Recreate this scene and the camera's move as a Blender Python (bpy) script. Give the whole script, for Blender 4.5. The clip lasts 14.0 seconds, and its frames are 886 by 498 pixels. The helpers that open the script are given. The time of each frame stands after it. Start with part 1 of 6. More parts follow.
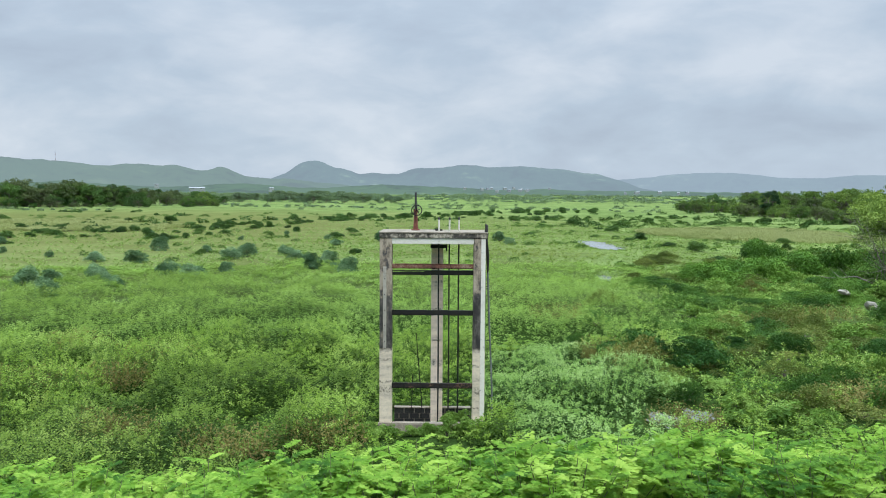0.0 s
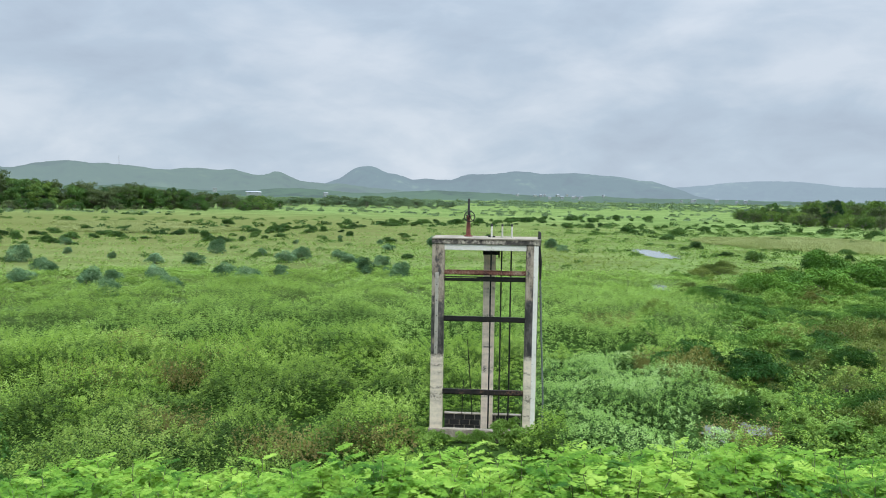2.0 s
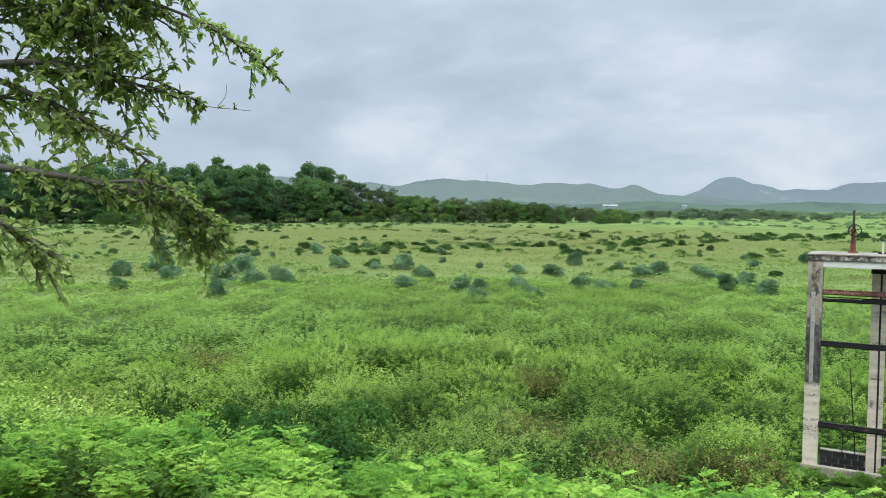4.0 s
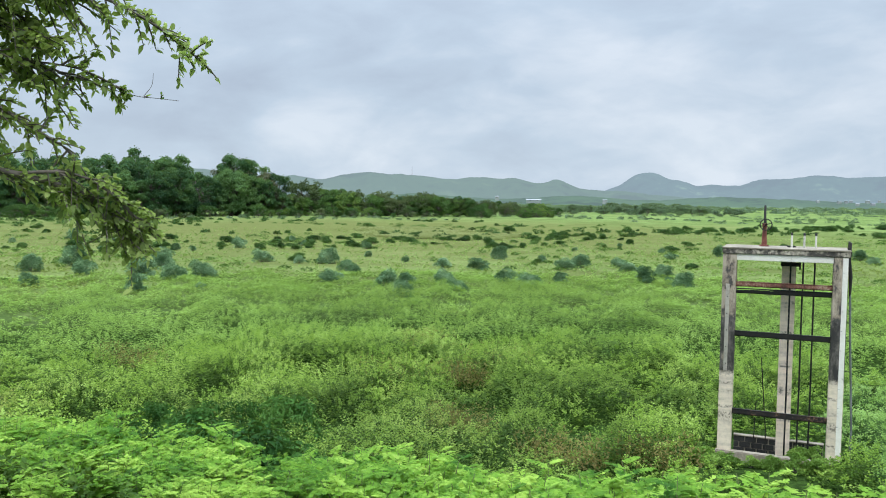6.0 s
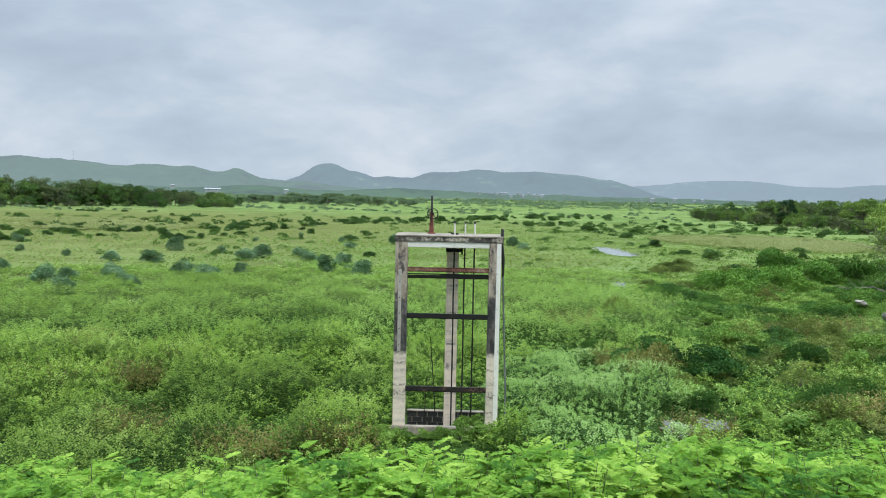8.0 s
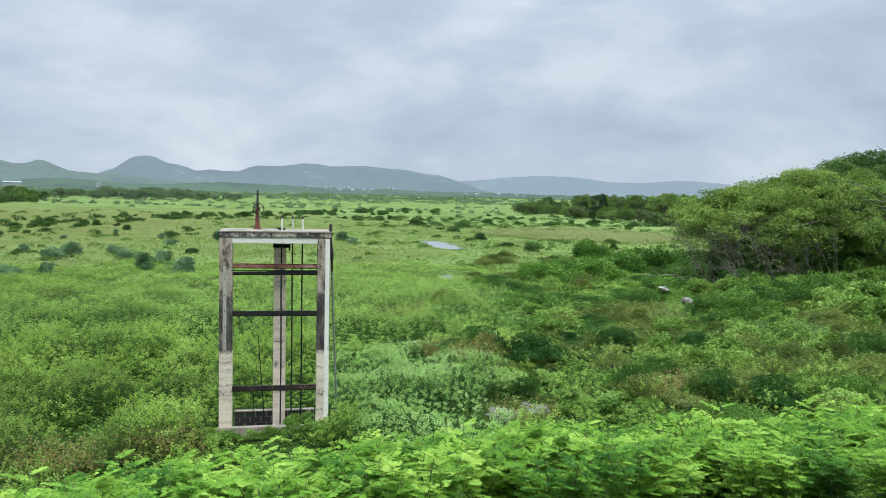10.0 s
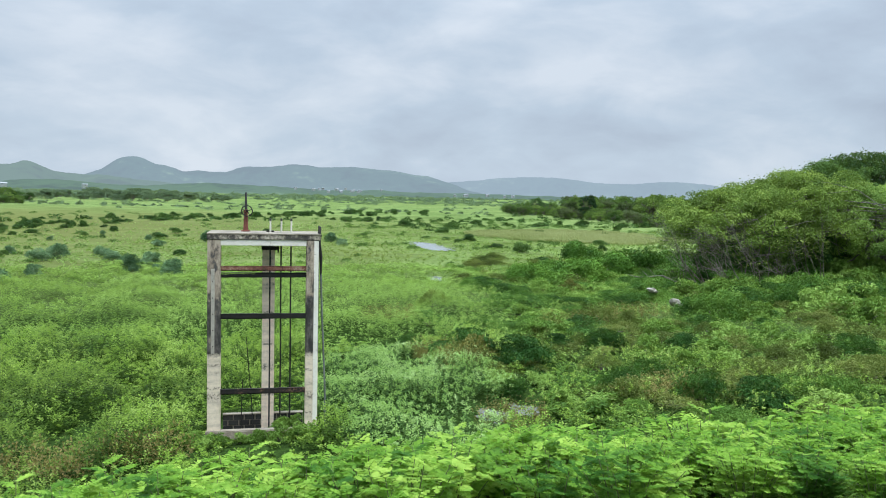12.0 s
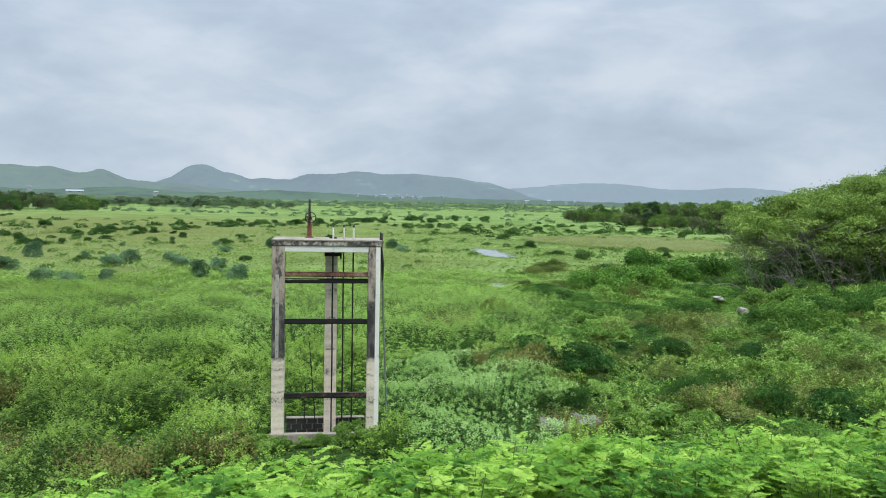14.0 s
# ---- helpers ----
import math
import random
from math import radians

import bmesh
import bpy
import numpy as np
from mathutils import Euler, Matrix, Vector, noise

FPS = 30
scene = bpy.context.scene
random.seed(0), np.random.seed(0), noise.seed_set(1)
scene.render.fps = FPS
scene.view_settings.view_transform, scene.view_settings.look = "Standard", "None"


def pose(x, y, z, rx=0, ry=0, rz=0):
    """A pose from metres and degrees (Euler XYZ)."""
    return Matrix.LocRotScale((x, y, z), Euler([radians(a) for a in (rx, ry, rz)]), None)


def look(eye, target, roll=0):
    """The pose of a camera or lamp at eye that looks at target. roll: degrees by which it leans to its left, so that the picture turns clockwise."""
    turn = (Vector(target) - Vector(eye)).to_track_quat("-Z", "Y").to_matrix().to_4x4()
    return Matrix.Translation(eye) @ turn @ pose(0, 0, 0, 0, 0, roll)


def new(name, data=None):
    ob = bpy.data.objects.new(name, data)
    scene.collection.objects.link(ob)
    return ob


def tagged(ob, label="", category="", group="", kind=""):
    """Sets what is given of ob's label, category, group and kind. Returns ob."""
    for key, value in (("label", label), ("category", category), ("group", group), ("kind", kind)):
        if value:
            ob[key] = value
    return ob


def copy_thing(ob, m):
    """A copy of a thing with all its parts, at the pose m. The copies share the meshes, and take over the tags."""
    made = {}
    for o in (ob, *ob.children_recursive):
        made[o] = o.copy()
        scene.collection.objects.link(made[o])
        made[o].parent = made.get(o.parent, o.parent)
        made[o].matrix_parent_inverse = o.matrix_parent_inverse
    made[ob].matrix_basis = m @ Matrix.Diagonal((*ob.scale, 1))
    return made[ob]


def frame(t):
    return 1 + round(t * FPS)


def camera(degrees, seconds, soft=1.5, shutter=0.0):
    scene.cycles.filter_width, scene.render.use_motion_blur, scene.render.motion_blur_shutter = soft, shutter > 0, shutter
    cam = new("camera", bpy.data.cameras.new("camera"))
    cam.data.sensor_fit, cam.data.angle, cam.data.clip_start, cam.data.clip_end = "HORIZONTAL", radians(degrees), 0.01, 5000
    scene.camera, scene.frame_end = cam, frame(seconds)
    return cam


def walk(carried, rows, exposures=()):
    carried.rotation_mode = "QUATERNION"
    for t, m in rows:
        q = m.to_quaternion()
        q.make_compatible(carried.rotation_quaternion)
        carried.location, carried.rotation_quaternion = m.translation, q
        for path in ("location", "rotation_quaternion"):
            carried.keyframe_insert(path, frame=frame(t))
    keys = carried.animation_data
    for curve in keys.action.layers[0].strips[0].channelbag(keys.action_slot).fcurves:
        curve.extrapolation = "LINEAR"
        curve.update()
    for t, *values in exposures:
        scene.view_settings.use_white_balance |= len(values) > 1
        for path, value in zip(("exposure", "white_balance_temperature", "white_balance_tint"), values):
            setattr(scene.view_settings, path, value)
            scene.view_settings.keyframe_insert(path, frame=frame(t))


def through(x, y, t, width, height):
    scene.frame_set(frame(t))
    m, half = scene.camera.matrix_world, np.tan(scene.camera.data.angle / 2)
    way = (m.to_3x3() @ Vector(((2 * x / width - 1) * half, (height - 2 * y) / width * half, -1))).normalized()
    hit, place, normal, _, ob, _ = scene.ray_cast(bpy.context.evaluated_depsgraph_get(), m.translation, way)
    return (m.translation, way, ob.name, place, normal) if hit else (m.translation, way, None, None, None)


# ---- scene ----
# camera: rows of seconds, place, then yaw, pitch and lean in degrees
cam = camera(58.3, 14.0, soft=1.0)
PATH = [
    (0.00, 0.000, -0.000, 5.590, 0.00, -4.20, -0.45),
    (0.50, 0.011, 0.003, 5.587, -1.33, -4.10, -0.53),
    (1.00, -0.003, -0.002, 5.591, -1.49, -4.05, -0.73),
    (1.50, -0.012, -0.006, 5.585, 0.26, -3.97, -0.88),
    (2.00, -0.019, -0.008, 5.595, 3.74, -3.81, -0.98),
    (2.50, -0.047, -0.000, 5.604, 9.41, -3.56, -0.91),
    (3.00, -0.091, 0.017, 5.605, 16.44, -3.44, -0.43),
    (3.50, -0.106, 0.018, 5.600, 23.62, -3.31, -0.34),
    (3.70, -0.097, 0.018, 5.593, 25.99, -3.20, -0.38),
    (4.20, -0.098, 0.014, 5.590, 30.66, -3.19, -0.45),
    (4.75, -0.109, 0.002, 5.590, 32.69, -3.29, -0.59),
    (5.30, -0.122, -0.009, 5.592, 31.12, -3.43, -0.71),
    (5.80, -0.129, -0.012, 5.591, 26.27, -3.51, -0.72),
    (6.00, -0.132, -0.011, 5.588, 23.64, -3.55, -0.66),
    (6.50, -0.119, 0.007, 5.587, 17.76, -3.77, -0.52),
    (7.00, -0.091, 0.013, 5.584, 12.15, -4.01, -0.83),
    (7.50, -0.068, 0.008, 5.583, 6.67, -3.97, -1.04),
    (8.00, -0.057, -0.001, 5.577, 0.96, -3.91, -1.24),
    (8.50, -0.053, -0.003, 5.573, -3.79, -4.03, -1.47),
    (9.00, -0.038, -0.016, 5.577, -7.19, -4.09, -1.36),
    (9.20, -0.034, -0.023, 5.574, -8.24, -4.04, -1.30),
    (9.70, -0.032, -0.022, 5.579, -10.41, -4.03, -1.29),
    (10.20, -0.034, -0.014, 5.592, -11.76, -4.05, -1.34),
    (10.75, -0.036, -0.003, 5.607, -12.45, -4.08, -1.41),
    (11.30, -0.037, 0.001, 5.612, -12.50, -4.08, -1.44),
    (11.50, -0.036, -0.001, 5.609, -12.42, -4.04, -1.44),
    (12.00, -0.038, -0.001, 5.612, -12.11, -3.95, -1.33),
    (12.50, -0.035, 0.002, 5.615, -11.69, -3.97, -1.30),
    (13.00, -0.039, -0.002, 5.620, -11.05, -3.89, -1.30),
    (13.50, -0.035, 0.013, 5.610, -9.75, -3.79, -1.13),
    (14.00, -0.044, 0.021, 5.615, -7.72, -3.58, -1.21),
]
walk(cam, [(t, pose(x, y, z, 0, 0, yaw) @ pose(0, 0, 0, 90 + tilt) @ pose(0, 0, 0, 0, 0, -lean))
           for t, x, y, z, yaw, tilt, lean in PATH],
     exposures=((0.0, -0.07), (3.0, -0.05), (4.8, 0.03), (6.0, 0.06), (6.8, -0.01), (8.0, -0.09), (9.0, -0.08), (11.5, -0.01), (13.0, 0.0), (14.0, -0.09)))

EYE = 5.59          # height of the eye over the marsh
rng = np.random.default_rng(7)

# ---- world and sun: bright overcast ----
scene.view_settings.exposure = 0.0
world = bpy.data.worlds.new("overcast_sky")
scene.world = world
world.use_nodes = True
wn, wl = world.node_tree.nodes, world.node_tree.links
wn.clear()


def wnode(kind, **values):
    n = wn.new(kind)
    for key, value in values.items():
        n.inputs[key].default_value = value
    return n


def wmath(op, a, b=None):
    n = wn.new("ShaderNodeMath")
    n.operation = op
    for i, v in enumerate((a, b)):
        if v is None:
            continue
        if isinstance(v, (int, float)):
            n.inputs[i].default_value = v
        else:
            wl.new(v, n.inputs[i])
    return n.outputs[0]


w_out = wn.new("ShaderNodeOutputWorld")
w_bg = wn.new("ShaderNodeBackground")
w_sky = wn.new("ShaderNodeTexSky")
w_sky.sky_type = 'NISHITA'
w_sky.sun_disc = False
w_sky.sun_elevation = radians(59)
w_sky.sun_rotation = radians(153)
w_co = wn.new("ShaderNodeTexCoord")
w_sep = wn.new("ShaderNodeSeparateXYZ")
wl.new(w_co.outputs["Generated"], w_sep.inputs[0])
up = wmath('MAXIMUM', w_sep.outputs[2], 0.0)
# cloud deck: directions spread on a plane overhead
den = wmath('ADD', up, 0.75)
w_cmb = wn.new("ShaderNodeCombineXYZ")
wl.new(wmath('DIVIDE', w_sep.outputs[0], den), w_cmb.inputs[0])
wl.new(wmath('DIVIDE', w_sep.outputs[1], den), w_cmb.inputs[1])
wl.new(wmath('MULTIPLY', up, 3.0), w_cmb.inputs[2])
w_map = wn.new("ShaderNodeMapping")
w_map.inputs["Rotation"].default_value = (0, 0, radians(24))
w_map.inputs["Location"].default_value = (3.1, 1.7, 0.0)
w_map.inputs["Scale"].default_value = (1.0, 1.1, 0.8)
wl.new(w_cmb.outputs[0], w_map.inputs[0])
w_n1 = wnode("ShaderNodeTexNoise", Scale=2.3, Detail=5.0, Roughness=0.48, Distortion=0.5)
w_n2 = wnode("ShaderNodeTexNoise", Scale=6.5, Detail=6.0, Roughness=0.55, Distortion=0.3)
wl.new(w_map.outputs[0], w_n1.inputs["Vector"])
wl.new(w_map.outputs[0], w_n2.inputs["Vector"])
mixn = wmath('ADD', wmath('MULTIPLY', w_n1.outputs[0], 0.62), wmath('MULTIPLY', w_n2.outputs[0], 0.38))
w_ramp = wn.new("ShaderNodeValToRGB")
r = w_ramp.color_ramp
r.elements[0].position, r.elements[0].color = 0.36, (0.42, 0.50, 0.615, 1)
r.elements[1].position, r.elements[1].color = 0.64, (0.66, 0.735, 0.83, 1)
e = r.elements.new(0.50)
e.color = (0.50, 0.60, 0.72, 1)
wl.new(mixn, w_ramp.inputs[0])
# overcast: the deck grows brighter towards the zenith
glow = wmath('ADD', wmath('MULTIPLY', wmath('POWER', up, 3.0), 7.0), 0.95)
# and pale in the damp air along the horizon
glow = wmath('ADD', glow, wmath('MULTIPLY', wmath('POWER', wmath('SUBTRACT', 1.0, up), 14.0), 0.09))
w_scale = wn.new("ShaderNodeVectorMath")
w_scale.operation = 'SCALE'
wl.new(w_ramp.outputs[0], w_scale.inputs[0])
wl.new(glow, w_scale.inputs["Scale"])
w_s2 = wn.new("ShaderNodeVectorMath")
w_s2.operation = 'SCALE'
w_s2.inputs["Scale"].default_value = 0.008
wl.new(w_sky.outputs[0], w_s2.inputs[0])
w_add = wn.new("ShaderNodeVectorMath")
w_add.operation = 'ADD'
wl.new(w_scale.outputs[0], w_add.inputs[0])
wl.new(w_s2.outputs[0], w_add.inputs[1])
wl.new(w_add.outputs[0], w_bg.inputs["Color"])
w_bg.inputs["Strength"].default_value = 1.0
wl.new(w_bg.outputs[0], w_out.inputs[0])

sun_data = bpy.data.lights.new("sun", 'SUN')
sun_data.energy = 1.5
sun_data.angle = radians(25)
sun_data.color = (1.0, 0.97, 0.92)
sun = new("sun", sun_data)
sun.matrix_world = look((0, 0, 60), (-16, 32, 0))

# ---- materials ----
def material(name):
    m = bpy.data.materials.new(name)
    m.use_nodes = True
    m.node_tree.nodes.clear()
    return m, m.node_tree.nodes, m.node_tree.links


def ramp(nodes, *stops):
    n = nodes.new("ShaderNodeValToRGB")
    els = n.color_ramp.elements
    els[0].position, els[0].color = stops[0][0], (*stops[0][1], 1)
    els[1].position, els[1].color = stops[-1][0], (*stops[-1][1], 1)
    for p, c in stops[1:-1]:
        els.new(p).color = (*c, 1)
    return n


def noise_node(nodes, links, vector, scale, detail=4.0, rough=0.55):
    n = nodes.new("ShaderNodeTexNoise")
    n.inputs["Scale"].default_value = scale
    n.inputs["Detail"].default_value = detail
    n.inputs["Roughness"].default_value = rough
    if vector is not None:
        links.new(vector, n.inputs["Vector"])
    return n


def mix_colour(nodes, links, fac, a, b, mode='MIX'):
    n = nodes.new("ShaderNodeMix")
    n.data_type = 'RGBA'
    n.blend_type = mode
    for socket, v in ((n.inputs[0], fac), (n.inputs[6], a), (n.inputs[7], b)):
        if isinstance(v, (int, float)):
            socket.default_value = v
        elif isinstance(v, tuple):
            socket.default_value = (*v, 1)
        else:
            links.new(v, socket)
    return n.outputs[2]


def leaf_material(name, dark, mid, light, patch=None, patch_scale=0.05, patch_at=(0.52, 0.66), through=0.35, rough=0.55, per_object=0.0, tone_scale=0.25, speck=0.62, cell=0.0, cell_mix=0.5):
    """Leaves: each leaf its own shade, larger drifts of tone, and patches of another colour."""
    m, n, l = material(name)
    geo = n.new("ShaderNodeNewGeometry")
    rnd = geo.outputs["Random Per Island"]
    col = ramp(n, (0.0, dark), (0.5, mid), (1.0, light))
    drift = noise_node(n, l, geo.outputs["Position"], tone_scale, 5.0)
    add = n.new("ShaderNodeMath")
    add.operation = 'MULTIPLY_ADD'
    l.new(drift.outputs[0], add.inputs[0])
    add.inputs[1].default_value = 2.1
    sub = n.new("ShaderNodeMath")
    sub.operation = 'MULTIPLY_ADD'
    l.new(rnd, sub.inputs[0])
    sub.inputs[1].default_value = speck
    sub.inputs[2].default_value = -0.55 - speck / 2
    l.new(sub.outputs[0], add.inputs[2])
    tone = add.outputs[0]
    if per_object:
        info = n.new("ShaderNodeObjectInfo")
        extra = n.new("ShaderNodeMath")
        extra.operation = 'MULTIPLY_ADD'
        l.new(info.outputs["Random"], extra.inputs[0])
        extra.inputs[1].default_value = per_object
        shift = n.new("ShaderNodeMath")
        shift.operation = 'SUBTRACT'
        l.new(tone, shift.inputs[0])
        shift.inputs[1].default_value = per_object / 2
        l.new(shift.outputs[0], extra.inputs[2])
        tone = extra.outputs[0]
    if cell:      # one shade for each plant or sprig
        cells = n.new("ShaderNodeTexVoronoi")
        cells.inputs["Scale"].default_value = cell
        l.new(geo.outputs["Position"], cells.inputs["Vector"])
        split = n.new("ShaderNodeSeparateColor")
        l.new(cells.outputs["Color"], split.inputs[0])
        each = n.new("ShaderNodeMath")
        each.operation = 'MULTIPLY_ADD'
        l.new(split.outputs[0], each.inputs[0])
        each.inputs[1].default_value = cell_mix
        less = n.new("ShaderNodeMath")
        less.operation = 'SUBTRACT'
        l.new(tone, less.inputs[0])
        less.inputs[1].default_value = cell_mix / 2
        l.new(less.outputs[0], each.inputs[2])
        tone = each.outputs[0]
    l.new(tone, col.inputs[0])
    colour = col.outputs[0]
    if patch:
        pn = noise_node(n, l, geo.outputs["Position"], patch_scale, 5.0, 0.6)
        pr = ramp(n, (patch_at[0], (0, 0, 0)), (patch_at[1], (1, 1, 1)))
        l.new(pn.outputs[0], pr.inputs[0])
        colour = mix_colour(n, l, pr.outputs[0], colour, patch)
    p = n.new("ShaderNodeBsdfPrincipled")
    p.inputs["Roughness"].default_value = rough
    p.inputs["Specular IOR Level"].default_value = 0.07
    l.new(colour, p.inputs["Base Color"])
    t = n.new("ShaderNodeBsdfTranslucent")
    warm = mix_colour(n, l, 0.5, colour, (0.30, 0.42, 0.05), 'MIX')
    l.new(warm, t.inputs["Color"])
    mx = n.new("ShaderNodeMixShader")
    mx.inputs[0].default_value = through
    l.new(p.outputs[0], mx.inputs[1])
    l.new(t.outputs[0], mx.inputs[2])
    out = n.new("ShaderNodeOutputMaterial")
    l.new(mx.outputs[0], out.inputs[0])
    return m


def solid_material(name, stops, scale=3.0, fine=40.0, rough=0.8, metal=0.0, bump=0.3, fine_mix=0.35, depth=0.01):
    """Stops of a colour ramp over broad noise, broken up by fine noise, with relief."""
    m, n, l = material(name)
    co = n.new("ShaderNodeTexCoord")
    a = noise_node(n, l, co.outputs["Object"], scale, 6.0, 0.6)
    b = noise_node(n, l, co.outputs["Object"], fine, 5.0, 0.6)
    mixer = n.new("ShaderNodeMix")
    mixer.inputs[0].default_value = fine_mix
    l.new(a.outputs[0], mixer.inputs[2])
    l.new(b.outputs[0], mixer.inputs[3])
    col = ramp(n, *stops)
    l.new(mixer.outputs[0], col.inputs[0])
    p = n.new("ShaderNodeBsdfPrincipled")
    p.inputs["Roughness"].default_value = rough
    p.inputs["Metallic"].default_value = metal
    l.new(col.outputs[0], p.inputs["Base Color"])
    bp = n.new("ShaderNodeBump")
    bp.inputs["Strength"].default_value = bump
    bp.inputs["Distance"].default_value = depth
    l.new(mixer.outputs[0], bp.inputs["Height"])
    l.new(bp.outputs[0], p.inputs["Normal"])
    out = n.new("ShaderNodeOutputMaterial")
    l.new(p.outputs[0], out.inputs[0])
    return m


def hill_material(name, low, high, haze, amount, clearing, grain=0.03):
    """Far slopes behind kilometres of damp air: woods and clearings, the haze painted in as a glow of the slope itself.
    """
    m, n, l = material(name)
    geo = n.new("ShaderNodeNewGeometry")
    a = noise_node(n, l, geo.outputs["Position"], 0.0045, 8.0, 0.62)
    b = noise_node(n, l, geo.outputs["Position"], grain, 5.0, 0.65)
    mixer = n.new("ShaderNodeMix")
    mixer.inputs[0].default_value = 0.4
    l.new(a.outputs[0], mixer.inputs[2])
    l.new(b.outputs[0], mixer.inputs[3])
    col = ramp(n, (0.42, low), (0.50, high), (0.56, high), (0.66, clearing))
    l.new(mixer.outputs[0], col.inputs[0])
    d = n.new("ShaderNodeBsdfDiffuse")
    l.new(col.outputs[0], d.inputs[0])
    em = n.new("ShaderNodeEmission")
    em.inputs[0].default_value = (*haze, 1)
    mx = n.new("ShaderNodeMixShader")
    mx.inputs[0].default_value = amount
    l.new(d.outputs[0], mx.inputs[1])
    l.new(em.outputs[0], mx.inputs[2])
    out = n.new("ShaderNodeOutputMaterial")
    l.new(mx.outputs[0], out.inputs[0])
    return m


def ground_material():
    """Marsh ground: short grass, paler drifts, ochre and dry patches, dark wet soil low down among the herbs, darkened
    further for the shade in their gaps.
    """
    m, n, l = material("marsh_ground")
    geo = n.new("ShaderNodeNewGeometry")
    pos = geo.outputs["Position"]
    a = noise_node(n, l, pos, 0.035, 6.0, 0.6)
    b = noise_node(n, l, pos, 0.9, 5.0, 0.65)
    c = noise_node(n, l, pos, 7.0, 4.0, 0.6)
    col = ramp(n, (0.34, (0.10, 0.14, 0.04)), (0.44, (0.14, 0.205, 0.064)), (0.54, (0.185, 0.255, 0.084)), (0.64, (0.215, 0.235, 0.093)))
    mixer = n.new("ShaderNodeMix")
    mixer.inputs[0].default_value = 0.45
    l.new(a.outputs[0], mixer.inputs[2])
    l.new(b.outputs[0], mixer.inputs[3])
    l.new(mixer.outputs[0], col.inputs[0])
    shade = ramp(n, (0.35, (0.80, 0.80, 0.80)), (0.65, (1.12, 1.12, 1.12)))
    l.new(c.outputs[0], shade.inputs[0])
    colour = mix_colour(n, l, 1.0, col.outputs[0], shade.outputs[0], 'MULTIPLY')
    # darker sedge drifts, drawn out across the flat
    long_ = n.new("ShaderNodeMapping")
    long_.inputs["Scale"].default_value = (0.10, 0.22, 0.1)
    l.new(pos, long_.inputs[0])
    d2 = noise_node(n, l, long_.outputs[0], 1.0, 9.0, 0.68)
    drift = ramp(n, (0.47, (0, 0, 0)), (0.60, (0.75, 0.75, 0.75)))
    l.new(d2.outputs[0], drift.inputs[0])
    colour = mix_colour(n, l, drift.outputs[0], colour, (0.075, 0.115, 0.03))
    # olive and brownish growth on the flat before the left wood
    away = n.new("ShaderNodeVectorMath")
    away.operation = 'DISTANCE'
    l.new(pos, away.inputs[0])
    away.inputs[1].default_value = (-70.0, 122.0, 0.0)
    uneven = n.new("ShaderNodeMath")
    uneven.operation = 'MULTIPLY_ADD'
    l.new(d2.outputs[0], uneven.inputs[0])
    uneven.inputs[1].default_value = -120.0
    l.new(away.outputs["Value"], uneven.inputs[2])
    olive = n.new("ShaderNodeMapRange")
    olive.inputs["From Min"].default_value = 66.0
    olive.inputs["From Max"].default_value = -12.0
    olive.inputs["To Max"].default_value = 0.85
    l.new(uneven.outputs[0], olive.inputs["Value"])
    colour = mix_colour(n, l, olive.outputs[0], colour, (0.125, 0.135, 0.045))
    # soil near the dam, blackened for shade between the herbs, turf farther out
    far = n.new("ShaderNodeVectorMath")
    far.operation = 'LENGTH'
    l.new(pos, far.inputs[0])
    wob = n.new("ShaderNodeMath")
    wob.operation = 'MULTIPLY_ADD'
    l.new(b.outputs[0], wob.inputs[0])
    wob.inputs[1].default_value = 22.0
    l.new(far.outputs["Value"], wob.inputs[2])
    soil_edge = n.new("ShaderNodeMapRange")
    soil_edge.inputs["From Min"].default_value = 47.0
    soil_edge.inputs["From Max"].default_value = 70.0
    l.new(wob.outputs[0], soil_edge.inputs["Value"])
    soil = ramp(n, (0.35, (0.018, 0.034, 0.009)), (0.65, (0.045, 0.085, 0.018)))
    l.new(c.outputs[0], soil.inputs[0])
    colour = mix_colour(n, l, soil_edge.outputs[0], soil.outputs[0], colour)
    p = n.new("ShaderNodeBsdfPrincipled")
    p.inputs["Roughness"].default_value = 0.9
    p.inputs["Specular IOR Level"].default_value = 0.0
    l.new(colour, p.inputs["Base Color"])
    bp = n.new("ShaderNodeBump")
    bp.inputs["Strength"].default_value = 0.7
    bp.inputs["Distance"].default_value = 0.12
    l.new(c.outputs[0], bp.inputs["Height"])
    l.new(bp.outputs[0], p.inputs["Normal"])
    out = n.new("ShaderNodeOutputMaterial")
    l.new(p.outputs[0], out.inputs[0])
    return m


M_GROUND = ground_material()
# tips are paler by growth; lower leaves also darkened for shade in the gaps
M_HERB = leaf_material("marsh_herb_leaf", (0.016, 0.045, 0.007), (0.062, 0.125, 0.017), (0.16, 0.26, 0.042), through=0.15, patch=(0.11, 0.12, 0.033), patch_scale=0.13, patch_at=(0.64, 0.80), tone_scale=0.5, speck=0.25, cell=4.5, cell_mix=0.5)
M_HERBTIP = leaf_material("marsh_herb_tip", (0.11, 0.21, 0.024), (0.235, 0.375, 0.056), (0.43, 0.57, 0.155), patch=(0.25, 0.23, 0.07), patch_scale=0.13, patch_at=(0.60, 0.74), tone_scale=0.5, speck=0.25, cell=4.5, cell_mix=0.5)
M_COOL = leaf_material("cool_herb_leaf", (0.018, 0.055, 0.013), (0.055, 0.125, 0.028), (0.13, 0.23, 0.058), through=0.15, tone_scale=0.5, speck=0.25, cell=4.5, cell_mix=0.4)
